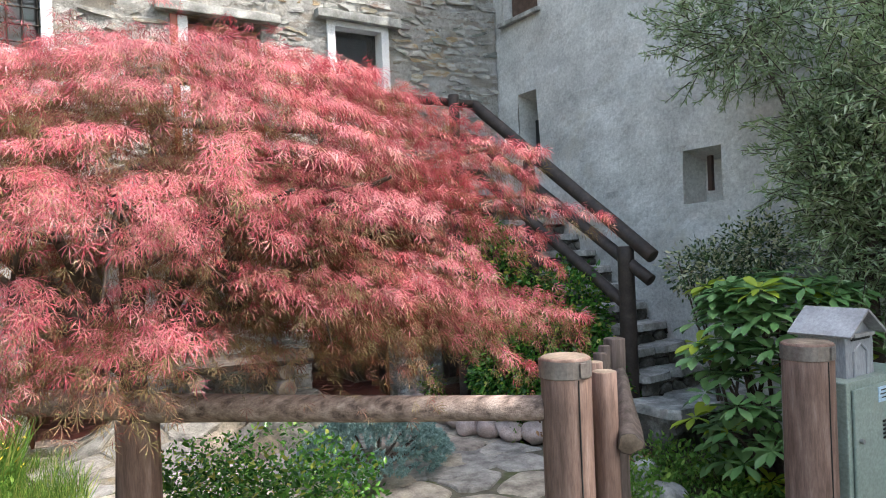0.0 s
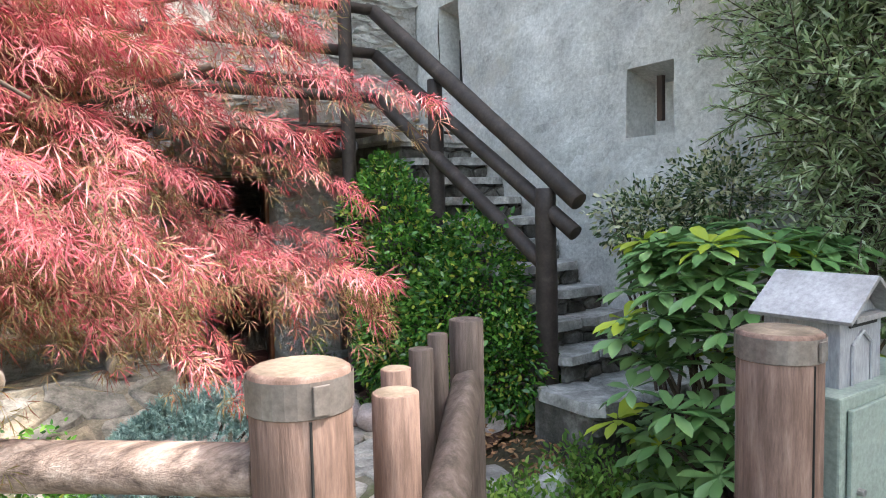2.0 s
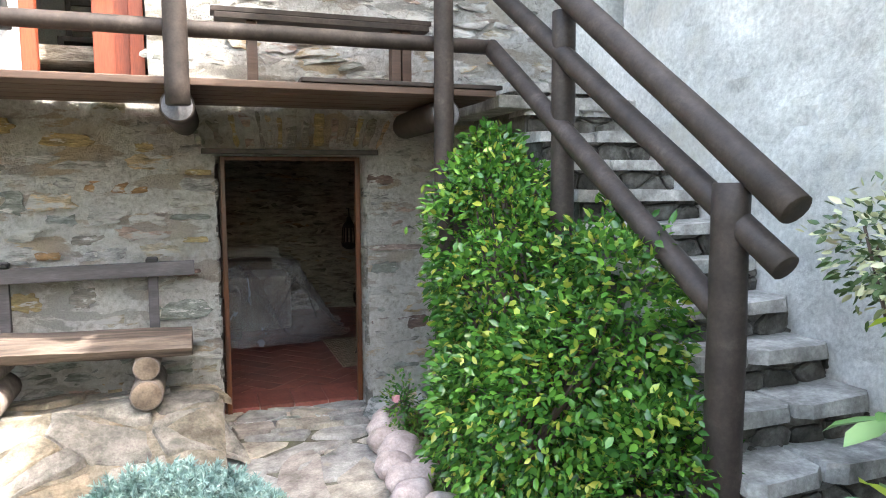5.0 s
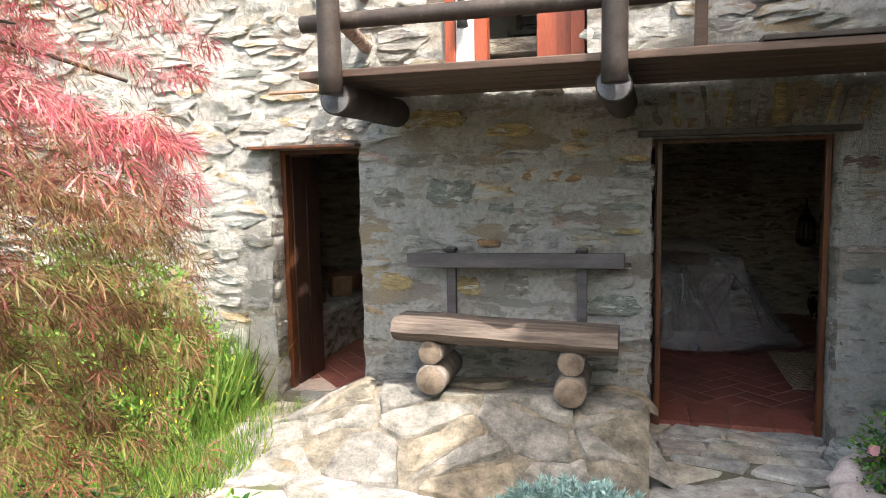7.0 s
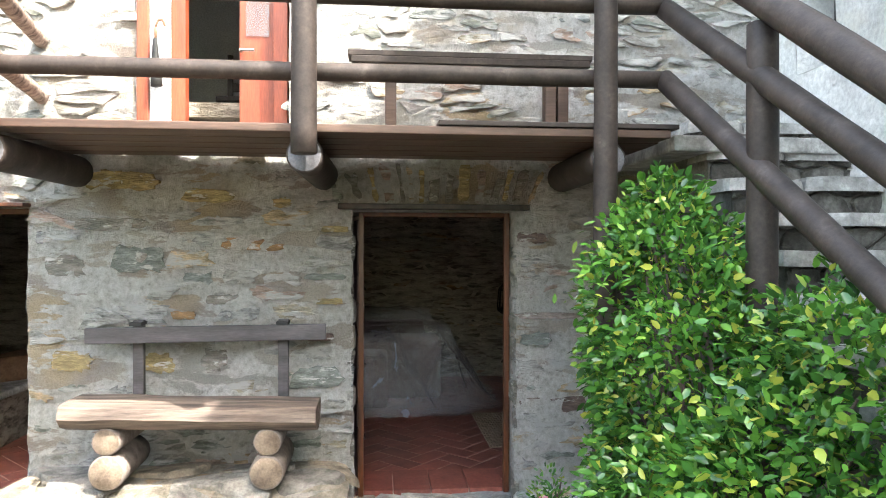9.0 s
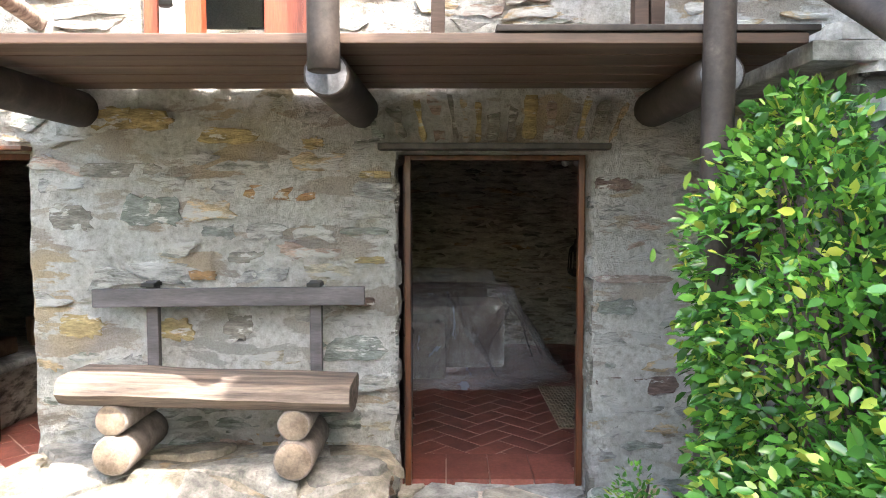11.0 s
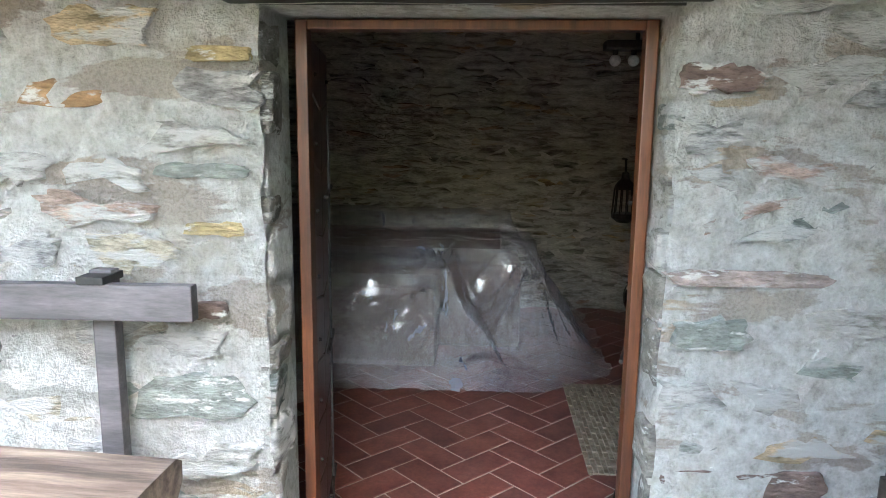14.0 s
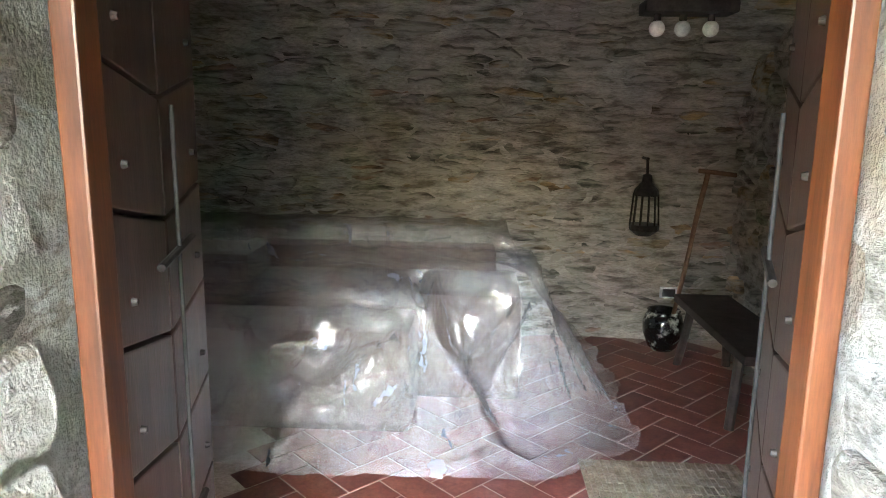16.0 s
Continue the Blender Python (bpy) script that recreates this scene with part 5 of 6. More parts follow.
PINKS = [(4.2, 7.0, 0.09), (4.12, 6.82, 0.1), (4.05, 6.62, 0.085), (4.1, 6.42, 0.11), (4.0, 6.2, 0.1), (4.03, 5.98, 0.11), (3.98, 5.76, 0.1), (4.06, 5.54, 0.11),
         (4.16, 5.34, 0.12), (4.3, 5.16, 0.12), (4.44, 4.98, 0.12), (4.6, 4.82, 0.12), (4.14, 6.1, 0.08), (4.5, 4.86, 0.05), (4.36, 5.02, 0.05)]
for x, y, r in PINKS:
    boulder(x, y, 0.02, r * 1.2, M_BOULDER, "rounded pinkish boulder edging the planted bed")
for x, y, r in ((4.3, 3.95, 0.15), (4.05, 3.6, 0.14), (3.9, 3.3, 0.12), (3.75, 3.05, 0.12), (4.5, 4.15, 0.1)):
    boulder(x, y, -0.05, r, M_STEP, "rounded grey boulder at the edge of the path")
for x, y, r in ((4.2, 7.2, 0.12), (4.33, 7.28, 0.1), (4.3, 7.1, 0.1), (4.42, 7.2, 0.13)):
    boulder(x, y, 0.0, r, M_STONE, "grey flat rock at the foot of the wall")
bm = bmesh.new()
grid_surface(bm, [round(float(v), 2) for v in np.arange(4.28, 4.96, 0.07)], [round(float(v), 2) for v in np.arange(4.6, 7.3, 0.1)],
             lambda u, v: (u, v, 0.02 + 0.1 * min(1, (u - 4.28) * 3) + 0.03 * noise.noise(Vector((u * 6, v * 6, 0)))))
part("planting_bed", bm, M_MULCH, None, "", "structure")
n = 900
ps = np.stack([nrng.uniform(4.2, 5.0, n), nrng.uniform(4.0, 5.6, n), np.full(n, 0.1) + nrng.uniform(-0.02, 0.03, n)], 1)
tagged(cloud("fallen_leaves", M_DRY, *OVAL, ps, nrng.normal(0, 1, (n, 3)) * (1, 1, 0.2), nrng.uniform(0.03, 0.06, n), roll=0.9), "dry brown fallen leaves on the bed", "fallen leaves")

# ---- maple ----
maple = thing("maple_tree", (0.9, 4.3, 0), "spreading Japanese maple with drooping feathery pink-red leaves", "tree")
AX = Vector((-0.95, 0.3, 0)).normalized()
AY = Vector((0.3, 0.95, 0)).normalized()
CEN = Vector((0.95, 3.75, 0))


def crown(a, r, lift=0.0):
    """A place on the crown's dome: a along its rim, r from its middle (0) to its edge (1)."""
    p = CEN + AX * (1.98 * r * math.cos(a)) + AY * (0.95 * r * math.sin(a))
    z = 2.72 - 0.75 * r ** 2.2 + lift
    return Vector((p.x, p.y, z))


def open_side(p, m=0.0):
    """True beyond the crown's trimmed side, towards the path and the terrace."""
    return p.x + 0.6 * (p.y - 3.5) > 2.5 + 0.45 * max(0.0, 3.35 - p.y) + m - 0.12 * noise.noise(p * 2.0)


bm = bmesh.new()
base = Vector((0.9, 4.3, -0.1))
tube(bm, base, (0.95, 4.2, 1.2), 0.1, 0.065, 12, 8, 0.25)
hang(part("trunk", bm, M_BARK, None, smooth=True), maple)
tips = []
bm = bmesh.new()
for k in range(16):
    a = k * 2 * math.pi / 16 + rng.uniform(-0.2, 0.2)
    r = rng.uniform(0.6, 0.9)
    e = crown(a, r, -0.25)
    while open_side(e, -0.35):
        e = CEN + (e - CEN) * 0.9
        e.z = 2.2
    s = Vector((0.95, 4.2, 1.16))
    mid = s.lerp(e, 0.5) + Vector((0, 0, 0.25 + rng.uniform(-0.1, 0.15)))
    tube(bm, s, mid, 0.04, 0.022, 8, 5, 0.4)
    tube(bm, mid, e, 0.022, 0.009, 7, 5, 0.4)
    for q in range(4):
        f = rng.uniform(0.2, 0.9)
        o = mid.lerp(e, f)
        if open_side(o, -0.6):
            continue
        t2 = o + Vector((rng.uniform(-0.45, 0.45), rng.uniform(-0.45, 0.45), rng.uniform(-0.5, 0.15)))
        tube(bm, o, t2, 0.01, 0.004, 5, 3, 0.4)
hang(part("limb", bm, M_BARK, None, "thin winding limbs", smooth=True), maple)

# sprays: flat fans in uneven tiers, pink on top, olive and shade-darkened beneath, with hanging tips
pos_o, dir_o, size_o, pos_i, dir_i, size_i = [], [], [], [], [], []


def spray(c, out, ln, wide, count, inner, droop=1.0):
    sd = Vector((-out.y, out.x, 0))
    bend = rng.uniform(0.15, 0.4)
    for q in range(count):
        f = rng.random() ** 0.8
        across = rng.gauss(0, 0.42) * wide * (0.25 + 0.9 * math.sin(math.pi * min(1, f * 0.85 + 0.1)))
        below = rng.random() < 0.4
        z = -bend * ln * f * f - 1.1 * across * across - (rng.uniform(0.02, 0.13) if below else abs(rng.gauss(0, 0.012)))
        p = c + out * ((f - 0.5) * ln) + sd * across + Vector((0, 0, z))
        if open_side(p, -0.22 + 0.32 * min(1.0, max(0.0, (p.y - 3.5) / 0.3))):
            continue
        d = out * 1.0 + sd * (across / max(wide, 0.05) * 1.1 + rng.gauss(0, 0.3)) + Vector((0, 0, (-0.25 - 0.75 * f * droop + rng.gauss(0, 0.16))))
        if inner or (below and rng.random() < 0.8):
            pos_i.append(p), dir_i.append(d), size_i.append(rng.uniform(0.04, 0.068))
        else:
            pos_o.append(p), dir_o.append(d), size_o.append(rng.uniform(0.045, 0.078))


for k in range(500):
    a = rng.uniform(0, 2 * math.pi)
    r = math.sqrt(rng.random()) * 0.98
    tier = rng.choice((0, 0, 0.0, 0.3, 0.34, 0.62, 0.66, 0.95, 1.15))
    c = crown(a, r, -tier * (0.6 + 0.6 * r) + rng.uniform(-0.07, 0.07))
    if open_side(c, -0.36):
        continue
    floor_z = 1.4 if c.y < 4.1 else 1.2
    if c.z < floor_z:
        c.z = floor_z + rng.uniform(0, 0.3)
    rim = crown(a, 1.0) - crown(a, 0.0)
    out = Vector((rim.x, rim.y, 0)).normalized()
    out = (out + Vector((rng.uniform(-0.55, 0.55), rng.uniform(-0.55, 0.55), 0))).normalized()
    # deep and low sprays take the leaf colour darkened for shade
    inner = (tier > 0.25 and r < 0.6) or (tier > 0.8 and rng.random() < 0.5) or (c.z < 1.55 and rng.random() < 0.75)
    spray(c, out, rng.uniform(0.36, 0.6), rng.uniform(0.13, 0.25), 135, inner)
# denser hanging sprays along the side that faces the path
face = Vector((1.0, 0.6, 0)).normalized()
for k in range(105):
    y = rng.uniform(2.95, 4.1)
    x = 2.5 - 0.6 * (y - 3.5) - rng.uniform(0.7, 1.0)
    c = Vector((x, y, rng.choice((1.52, 1.57, 1.82, 2.05, 2.1, 2.2)) + rng.uniform(-0.07, 0.07)))
    out = (face + Vector((rng.uniform(-0.4, 0.4), rng.uniform(-0.7, 0.4), 0))).normalized()
    spray(c, out, rng.uniform(0.35, 0.55), rng.uniform(0.12, 0.22), 130, c.z < 2.0 and rng.random() < (0.45 if y < 3.6 else 0.7))
# the side that hangs over the terrace reaches further out
for k in range(34):
    y = rng.uniform(3.65, 4.5)
    c = Vector((2.5 - 0.6 * (y - 3.5) - rng.uniform(0.0, 0.3), y, rng.uniform(1.25, 2.15)))
    out = (face + Vector((rng.uniform(-0.4, 0.4), rng.uniform(-0.3, 0.6), 0))).normalized()
    spray(c, out, rng.uniform(0.35, 0.55), rng.uniform(0.1, 0.18), 110, c.z < 1.75)
# a few thin sprays thrown up above the dome
for k in range(30):
    a, r = rng.uniform(-0.9, 2.8), rng.uniform(0.1, 0.75)
    c = crown(a, r, rng.uniform(0.08, 0.42))
    t_ = rng.uniform(0, 2 * math.pi)
    spray(c, Vector((math.cos(t_), math.sin(t_), 0)), rng.uniform(0.3, 0.5), 0.1, 38, False, 0.5)
cloud("outer_foliage", M_MAPLE, *FEATHER, pos_o, dir_o, size_o, maple)
cloud("inner_foliage", M_MAPLE_IN_SHADED, *FEATHER, pos_i, dir_i, size_i, maple)

# ---- climbing shrub beside the steps ----


def shrub(name, label, blobs, count, leaf, mat, smin, smax, droop=-0.1, cat="shrub", stems=True, base=None, shell=0.8):
    e = thing(name, base or (blobs[0][0], blobs[0][1], 0), label, cat)
    pos, dirs, sizes = [], [], []
    w = [b_[3] * b_[4] + b_[4] * b_[5] + b_[3] * b_[5] for b_ in blobs]
    for _ in range(count):
        x, y, z, rx, ry, rz = rng.choices(blobs, w)[0]
        v = Vector((rng.gauss(0, 1), rng.gauss(0, 1), rng.gauss(0, 1))).normalized()
        lump = 1 + 0.2 * noise.noise(Vector((x, y, z)) + v * 2.5) + 0.1 * noise.noise(v * 7 + Vector((y, x, z)))
        rr = (shell + (1.04 - shell) * rng.random()) * lump
        p = Vector((x + v.x * rx * rr, y + v.y * ry * rr, z + v.z * rz * rr))
        if any(((p.x - b_[0]) / b_[3]) ** 2 + ((p.y - b_[1]) / b_[4]) ** 2 + ((p.z - b_[2]) / b_[5]) ** 2 < shell ** 2 * 0.7 for b_ in blobs) and rng.random() < 0.7:
            continue
        if p.z < 0.02:
            continue
        pos.append(p)
        dirs.append(v + Vector((rng.gauss(0, 0.6), rng.gauss(0, 0.6), droop + rng.gauss(0, 0.5))))
        sizes.append(rng.uniform(smin, smax))
    cloud("foliage", mat, *leaf, pos, dirs, sizes, e, roll=0.7)
    if stems:
        bm = bmesh.new()
        x0, y0 = e.location.x, e.location.y
        for x, y, z, rx, ry, rz in blobs:
            for _ in range(4):
                s = Vector((x0 + rng.uniform(-0.12, 0.12), y0 + rng.uniform(-0.12, 0.12), -0.08))
                t_ = Vector((x + rng.uniform(-0.5, 0.5) * rx, y + rng.uniform(-0.5, 0.5) * ry, z + rng.uniform(-0.2, 0.6) * rz))
                m_ = s.lerp(t_, 0.5) + Vector((rng.uniform(-0.06, 0.06), rng.uniform(-0.06, 0.06), 0.05))
                tube(bm, s, m_, 0.014, 0.01, 6, 4, 0.4)
                tube(bm, m_, t_, 0.01, 0.005, 6, 4, 0.4)
        hang(part("stem", bm, M_BARK, None, "", "", smooth=True), e)
    return e


shrub("climbing_shrub", "dense glossy green climbing shrub covering the side of the steps",
      [(4.55, 6.05, 1.25, 0.38, 0.42, 0.64), (4.6, 5.8, 0.8, 0.44, 0.58, 0.72), (4.62, 5.2, 0.62, 0.43, 0.5, 0.6), (4.75, 5.2, 0.95, 0.25, 0.45, 0.6),
       (4.7, 4.75, 0.45, 0.28, 0.3, 0.38), (4.45, 5.5, 0.5, 0.45, 0.5, 0.45), (4.6, 6.2, 1.7, 0.2, 0.22, 0.3)], 27000, IVY_LEAF, M_IVY, 0.034, 0.064, droop=-0.25, base=(4.6, 5.7, 0))
pos, dirs = [], []
for k in range(16):
    c = Vector((rng.uniform(4.22, 4.5), rng.uniform(5.3, 6.2), rng.uniform(0.5, 1.9)))
    d = Vector((rng.uniform(-0.5, 0.1), rng.uniform(-0.5, 0.2), rng.uniform(-0.3, 0.5))).normalized()
    for q in range(9):
        p = c + d * (q * 0.04)
        pos.append(p + Vector((0, 0, -0.004 * q * q * 0.3)))
        dirs.append(d + Vector((rng.gauss(0, 0.7), rng.gauss(0, 0.7), rng.gauss(0.1, 0.5))))
tagged(cloud("climbing_shoots", M_WEED, *OVAL, pos, dirs, nrng.uniform(0.03, 0.055, len(pos))), "pale young shoots reaching out of the climbing shrub", "shoots")

# ---- rhododendron ----
rhodo = thing("rhododendron", (4.5, 3.2, 0), "rhododendron bush with broad green leaf whorls and lime new growth", "shrub")
ros = []
for k in range(200):
    a, h_ = rng.uniform(0, 2 * math.pi), rng.uniform(0.1, 1.4)
    rr = (0.42 + 0.18 * math.sin(h_ * 2.2)) * rng.uniform(0.6, 1.1)
    ros.append(Vector((4.8 + rr * 0.95 * math.cos(a), 3.14 + rr * math.sin(a), h_)))
for k in range(60):
    a, rr = rng.uniform(0, 2 * math.pi), 0.55 * math.sqrt(rng.random())
    ros.append(Vector((4.8 + rr * 0.95 * math.cos(a), 3.14 + rr * math.sin(a), 1.42 + rng.uniform(-0.1, 0.08) - 0.25 * rr)))
for i, c in enumerate(ros):
    out = Vector((c.x - 4.8, c.y - 3.14, 1.1)).normalized()
    pos, dirs, sz = [], [], []
    q_ = out.to_track_quat("Z", "Y")
    for j in range(9):
        a = j * 2.4
        d = q_ @ Vector((math.cos(a), math.sin(a), 0.25 - 0.05 * j))
        pos.append(c + d * 0.01), dirs.append(d), sz.append(rng.uniform(0.12, 0.18))
    cloud("leaf_whorl", M_RHODO_NEW if i % 13 == 3 else M_RHODO, *BROAD, pos, dirs, sz, rhodo, kind="", roll=0.15, label="lime young leaf whorl" if i % 13 == 3 else "")
    if i % 7 == 0:
        s = Vector((4.8 + rng.uniform(-0.1, 0.1), 3.14 + rng.uniform(-0.1, 0.1), -0.08))
        m_ = s.lerp(c, 0.6)
        m_.z *= 0.9
        rbm = bmesh.new()
        tube(rbm, s, m_, 0.016, 0.011, 6, 3, 0.4)
        tube(rbm, m_, c, 0.011, 0.007, 6, 3, 0.4)
        hang(part("stem", rbm, M_BARK, None, "", "", smooth=True), rhodo)

# ---- olive tree ----
olive = thing("olive_tree", (5.15, 2.9, 0), "olive tree with fine grey-green leaves against the rendered wall", "tree")
bm = bmesh.new()
tube(bm, (5.2, 2.7, -0.1), (5.12, 2.8, 1.5), 0.08, 0.06, 10, 8, 0.3)
hang(part("trunk", bm, M_BARK, None, smooth=True), olive)
pos, dirs, sz = [], [], []
bm = bmesh.new()
OB = [(5.25, 2.7, 2.6, 0.5, 0.75, 0.7), (5.2, 2.75, 2.0, 0.45, 0.5, 0.5), (5.3, 2.1, 2.1, 0.5, 0.7, 0.7), (5.2, 3.6, 3.35, 0.5, 0.75, 0.5), (4.95, 2.2, 2.8, 0.5, 0.7, 0.8), (5.2, 2.6, 1.6, 0.4, 0.5, 0.4), (5.25, 2.9, 2.3, 0.4, 0.5, 0.5)]
for k in range(2100):
    x, y, z, rx, ry, rz = rng.choice(OB)
    v = Vector((rng.gauss(0, 1), rng.gauss(0, 1), rng.gauss(0, 1))).normalized() * rng.uniform(0.3, 1.0)
    c = Vector((x + v.x * rx, y + v.y * ry, z + v.z * rz))
    c.x = min(c.x, WX - 0.08)
    d = (v + Vector((0, 0, 0.25)) + Vector((rng.gauss(0, 0.6), rng.gauss(0, 0.6), rng.gauss(0, 0.5)))).normalized()
    ln = rng.uniform(0.18, 0.34)
    if c.x + d.x * ln > WX - 0.05:
        d.x = -abs(d.x)
    tube(bm, c, c + d * ln, 0.004, 0.002, 4, 2, 0.3)
    for q in range(34):
        f = q / 34
        pos.append(c + d * ln * f)
        dirs.append(d * 0.8 + Vector((rng.gauss(0, 0.7), rng.gauss(0, 0.7), rng.gauss(0, 0.6))))
        sz.append(rng.uniform(0.045, 0.075))
for x, y, z, rx, ry, rz in OB:
    tube(bm, (5.12, 2.8, 1.45), (x, y, z), 0.035, 0.012, 7, 6, 0.4)
hang(part("limb", bm, M_BARK, None, "", "", smooth=True), olive)
cloud("foliage", M_OLIVE, *NARROW, pos, dirs, np.array(sz), olive, roll=1.0)
shrub("holly_bush", "small-leaved variegated bush under the olive tree", [(5.15, 3.95, 1.45, 0.35, 0.4, 0.25), (5.3, 3.6, 1.6, 0.3, 0.4, 0.3)], 4500, OVAL, M_HOLLY, 0.03, 0.05, base=(5.3, 3.8, 0), shell=0.3)

# ---- blue spruce, weeds, grass ----
spruce = thing("dwarf_spruce", (2.85, 5.45, 0), "low spreading blue-grey dwarf spruce beside the terrace", "shrub")
pos, dirs, sz = [], [], []
for k in range(950):
    a, r = rng.uniform(0, 2 * math.pi), math.sqrt(rng.random())
    c = Vector((2.83 + 0.62 * r * math.cos(a), 5.4 + 0.5 * r * math.sin(a), 0.06 + 0.42 * (1 - r * r) * rng.uniform(0.75, 1.0) + 0.05 * noise.noise(Vector((a * 2, r * 3, 0)))))
    d = Vector((math.cos(a) * r, math.sin(a) * r, rng.uniform(0.3, 0.9))).normalized()
    for q in range(46):
        f = rng.random()
        pos.append(c + d * 0.065 * f)
        dirs.append(d * (0.15 + 0.8 * f) + Vector((rng.gauss(0, 0.7), rng.gauss(0, 0.7), rng.gauss(0, 0.7))))
        sz.append(rng.uniform(0.025, 0.04))
cloud("needles", M_SPRUCE, [(0, 0.16, 0), (0, -0.16, 0), (1, 0, 0)], [(0, 1, 2)], pos, dirs, np.array(sz) * 1.0, spruce)
bm = bmesh.new()
for k in range(12):
    a = k * 0.52
    tube(bm, (2.85, 5.45, -0.05), (2.83 + 0.45 * math.cos(a), 5.4 + 0.36 * math.sin(a), 0.2), 0.018, 0.008, 6, 4, 0.3)
hang(part("stem", bm, M_BARK, None, smooth=True), spruce)


def patch(name, label, mat, shape, count, area, smin, smax, up=1.0, rise=None):
    x0, x1, y0, y1 = area
    pos, dirs = [], []
    while len(pos) < count:
        x, y = rng.uniform(x0, x1), rng.uniform(y0, y1)
        if noise.noise(Vector((x * 2.5, y * 2.5, 4))) < -0.25:
            continue
        z = ground_z(x, y) + (rise(x, y) * rng.random() if rise else 0)
        pos.append((x, y, z))
        dirs.append((rng.gauss(0, 0.35), rng.gauss(0, 0.35), up))
    ob = cloud(name, mat, *shape, pos, dirs, nrng.uniform(smin, smax, count), None, roll=2.0)
    return tagged(ob, label, "grass")


patch("meadow_grass", "long mixed grass below the maple", M_GRASS, BLADE, 30000, (-1.6, 0.85, 4.0, 7.2), 0.08, 0.3)
patch("weeds", "tall leafy green weeds at the foot of the house wall", M_WEED, OVAL, 9000, (-1.2, 0.42, 6.3, 7.3), 0.035, 0.07, 0.3, lambda x, y: 0.2 + 0.85 * min(1, (0.45 - x) / 0.7) * min(1, max(0, (y - 6.1))))
patch("weed_blades", "thin upright weed stems at the foot of the house wall", M_GRASS, BLADE, 3000, (-1.2, 0.4, 6.4, 7.3), 0.2, 0.7)
patch("bed_herbs", "low green herbs under the rhododendron", M_WEED, OVAL, 4500, (3.55, 4.6, 2.7, 4.1), 0.03, 0.06, 0.3, lambda x, y: 0.22)
patch("bed_grass", "thin grass under the rhododendron", M_GRASS, BLADE, 1200, (3.5, 4.5, 2.6, 4.1), 0.08, 0.22)
patch("edge_herbs", "soft green herbs among the boulders", M_WEED, OVAL, 2200, (4.08, 4.35, 5.2, 7.0), 0.02, 0.045, 0.3, lambda x, y: 0.2)
patch("maple_underplanting", "small shrubs and ferns below the maple", M_IVY, OVAL, 9000, (1.0, 2.1, 3.7, 4.9), 0.025, 0.055, 0.2, lambda x, y: 0.7)
n = 160
ps = np.stack([nrng.uniform(-0.9, 0.5, n), nrng.uniform(6.0, 7.0, n), nrng.uniform(0.25, 0.6, n)], 1)
tagged(cloud("yellow_flowers", M_YELLOW, *OVAL, ps, nrng.normal(0, 1, (n, 3)), np.full(n, 0.03)), "small yellow meadow flowers", "flowers")
shrub("rose_bush", "small rose bush with pink buds at the foot of the wall", [(4.2, 6.75, 0.24, 0.13, 0.18, 0.2)], 420, OVAL, M_IVY, 0.025, 0.045, base=(4.2, 6.8, 0), shell=0.2)
rose = thing("rose_bloom", (4.02, 6.7, 0.4), "pale pink rose bud", "flower")
bm = bmesh.new()
for i in range(9):
    a = i * 2.4
    v0 = [bm.verts.new((4.12 + 0.004 * i * math.cos(a + t_), 6.6 + 0.004 * i * math.sin(a + t_), 0.3 + z)) for t_, z in ((0, 0), (0.9, 0), (0.9, 0.035), (0, 0.035))]
    bm.faces.new(v0)
hang(part("petals", bm, M_PINK), rose)

# ---- pieces: stones of the front ----
srng = random.Random(21)


def front(u, v, w):
    return (u, FY - 0.006 - w, v)


FEATURES = [(2.53, 1.65, 0.44, 0.11, 0), (1.84, 1.55, 0.36, 0.22, 1), (1.68, 1.76, 0.5, 0.1, 2), (1.42, 1.51, 0.28, 0.16, 2), (1.46, 0.95, 0.28, 0.16, 3),
            (2.85, 0.83, 0.44, 0.18, 1), (4.26, 1.05, 0.24, 0.11, 1), (1.75, 2.02, 0.5, 0.14, 3),
            (4.23, 1.69, 0.24, 0.09, 5), (4.34, 1.2, 0.44, 0.05, 4), (4.37, 0.64, 0.5, 0.12, 5), (3.0, 1.74, 0.2, 0.05, 3), (2.97, 1.3, 0.19, 0.05, 3), (2.94, 1.45, 0.3, 0.05, 1),
            (1.63, 2.03, 0.3, 0.15, 3), (2.24, 1.94, 0.34, 0.11, 3), (2.68, 1.9, 0.14, 0.09, 3), (2.28, 0.95, 0.19, 0.2, 2), (2.9, 1.08, 0.22, 0.06, 5), (1.95, 0.93, 0.22, 0.16, 3), (2.35, 1.31, 0.26, 0.08, 2), (2.1, 1.22, 0.18, 0.07, 0)]
near, far = [], []
row = cells(-1.2, 4.95, -0.1, 2.14, 0.27, 0.115, srng, 0.5)
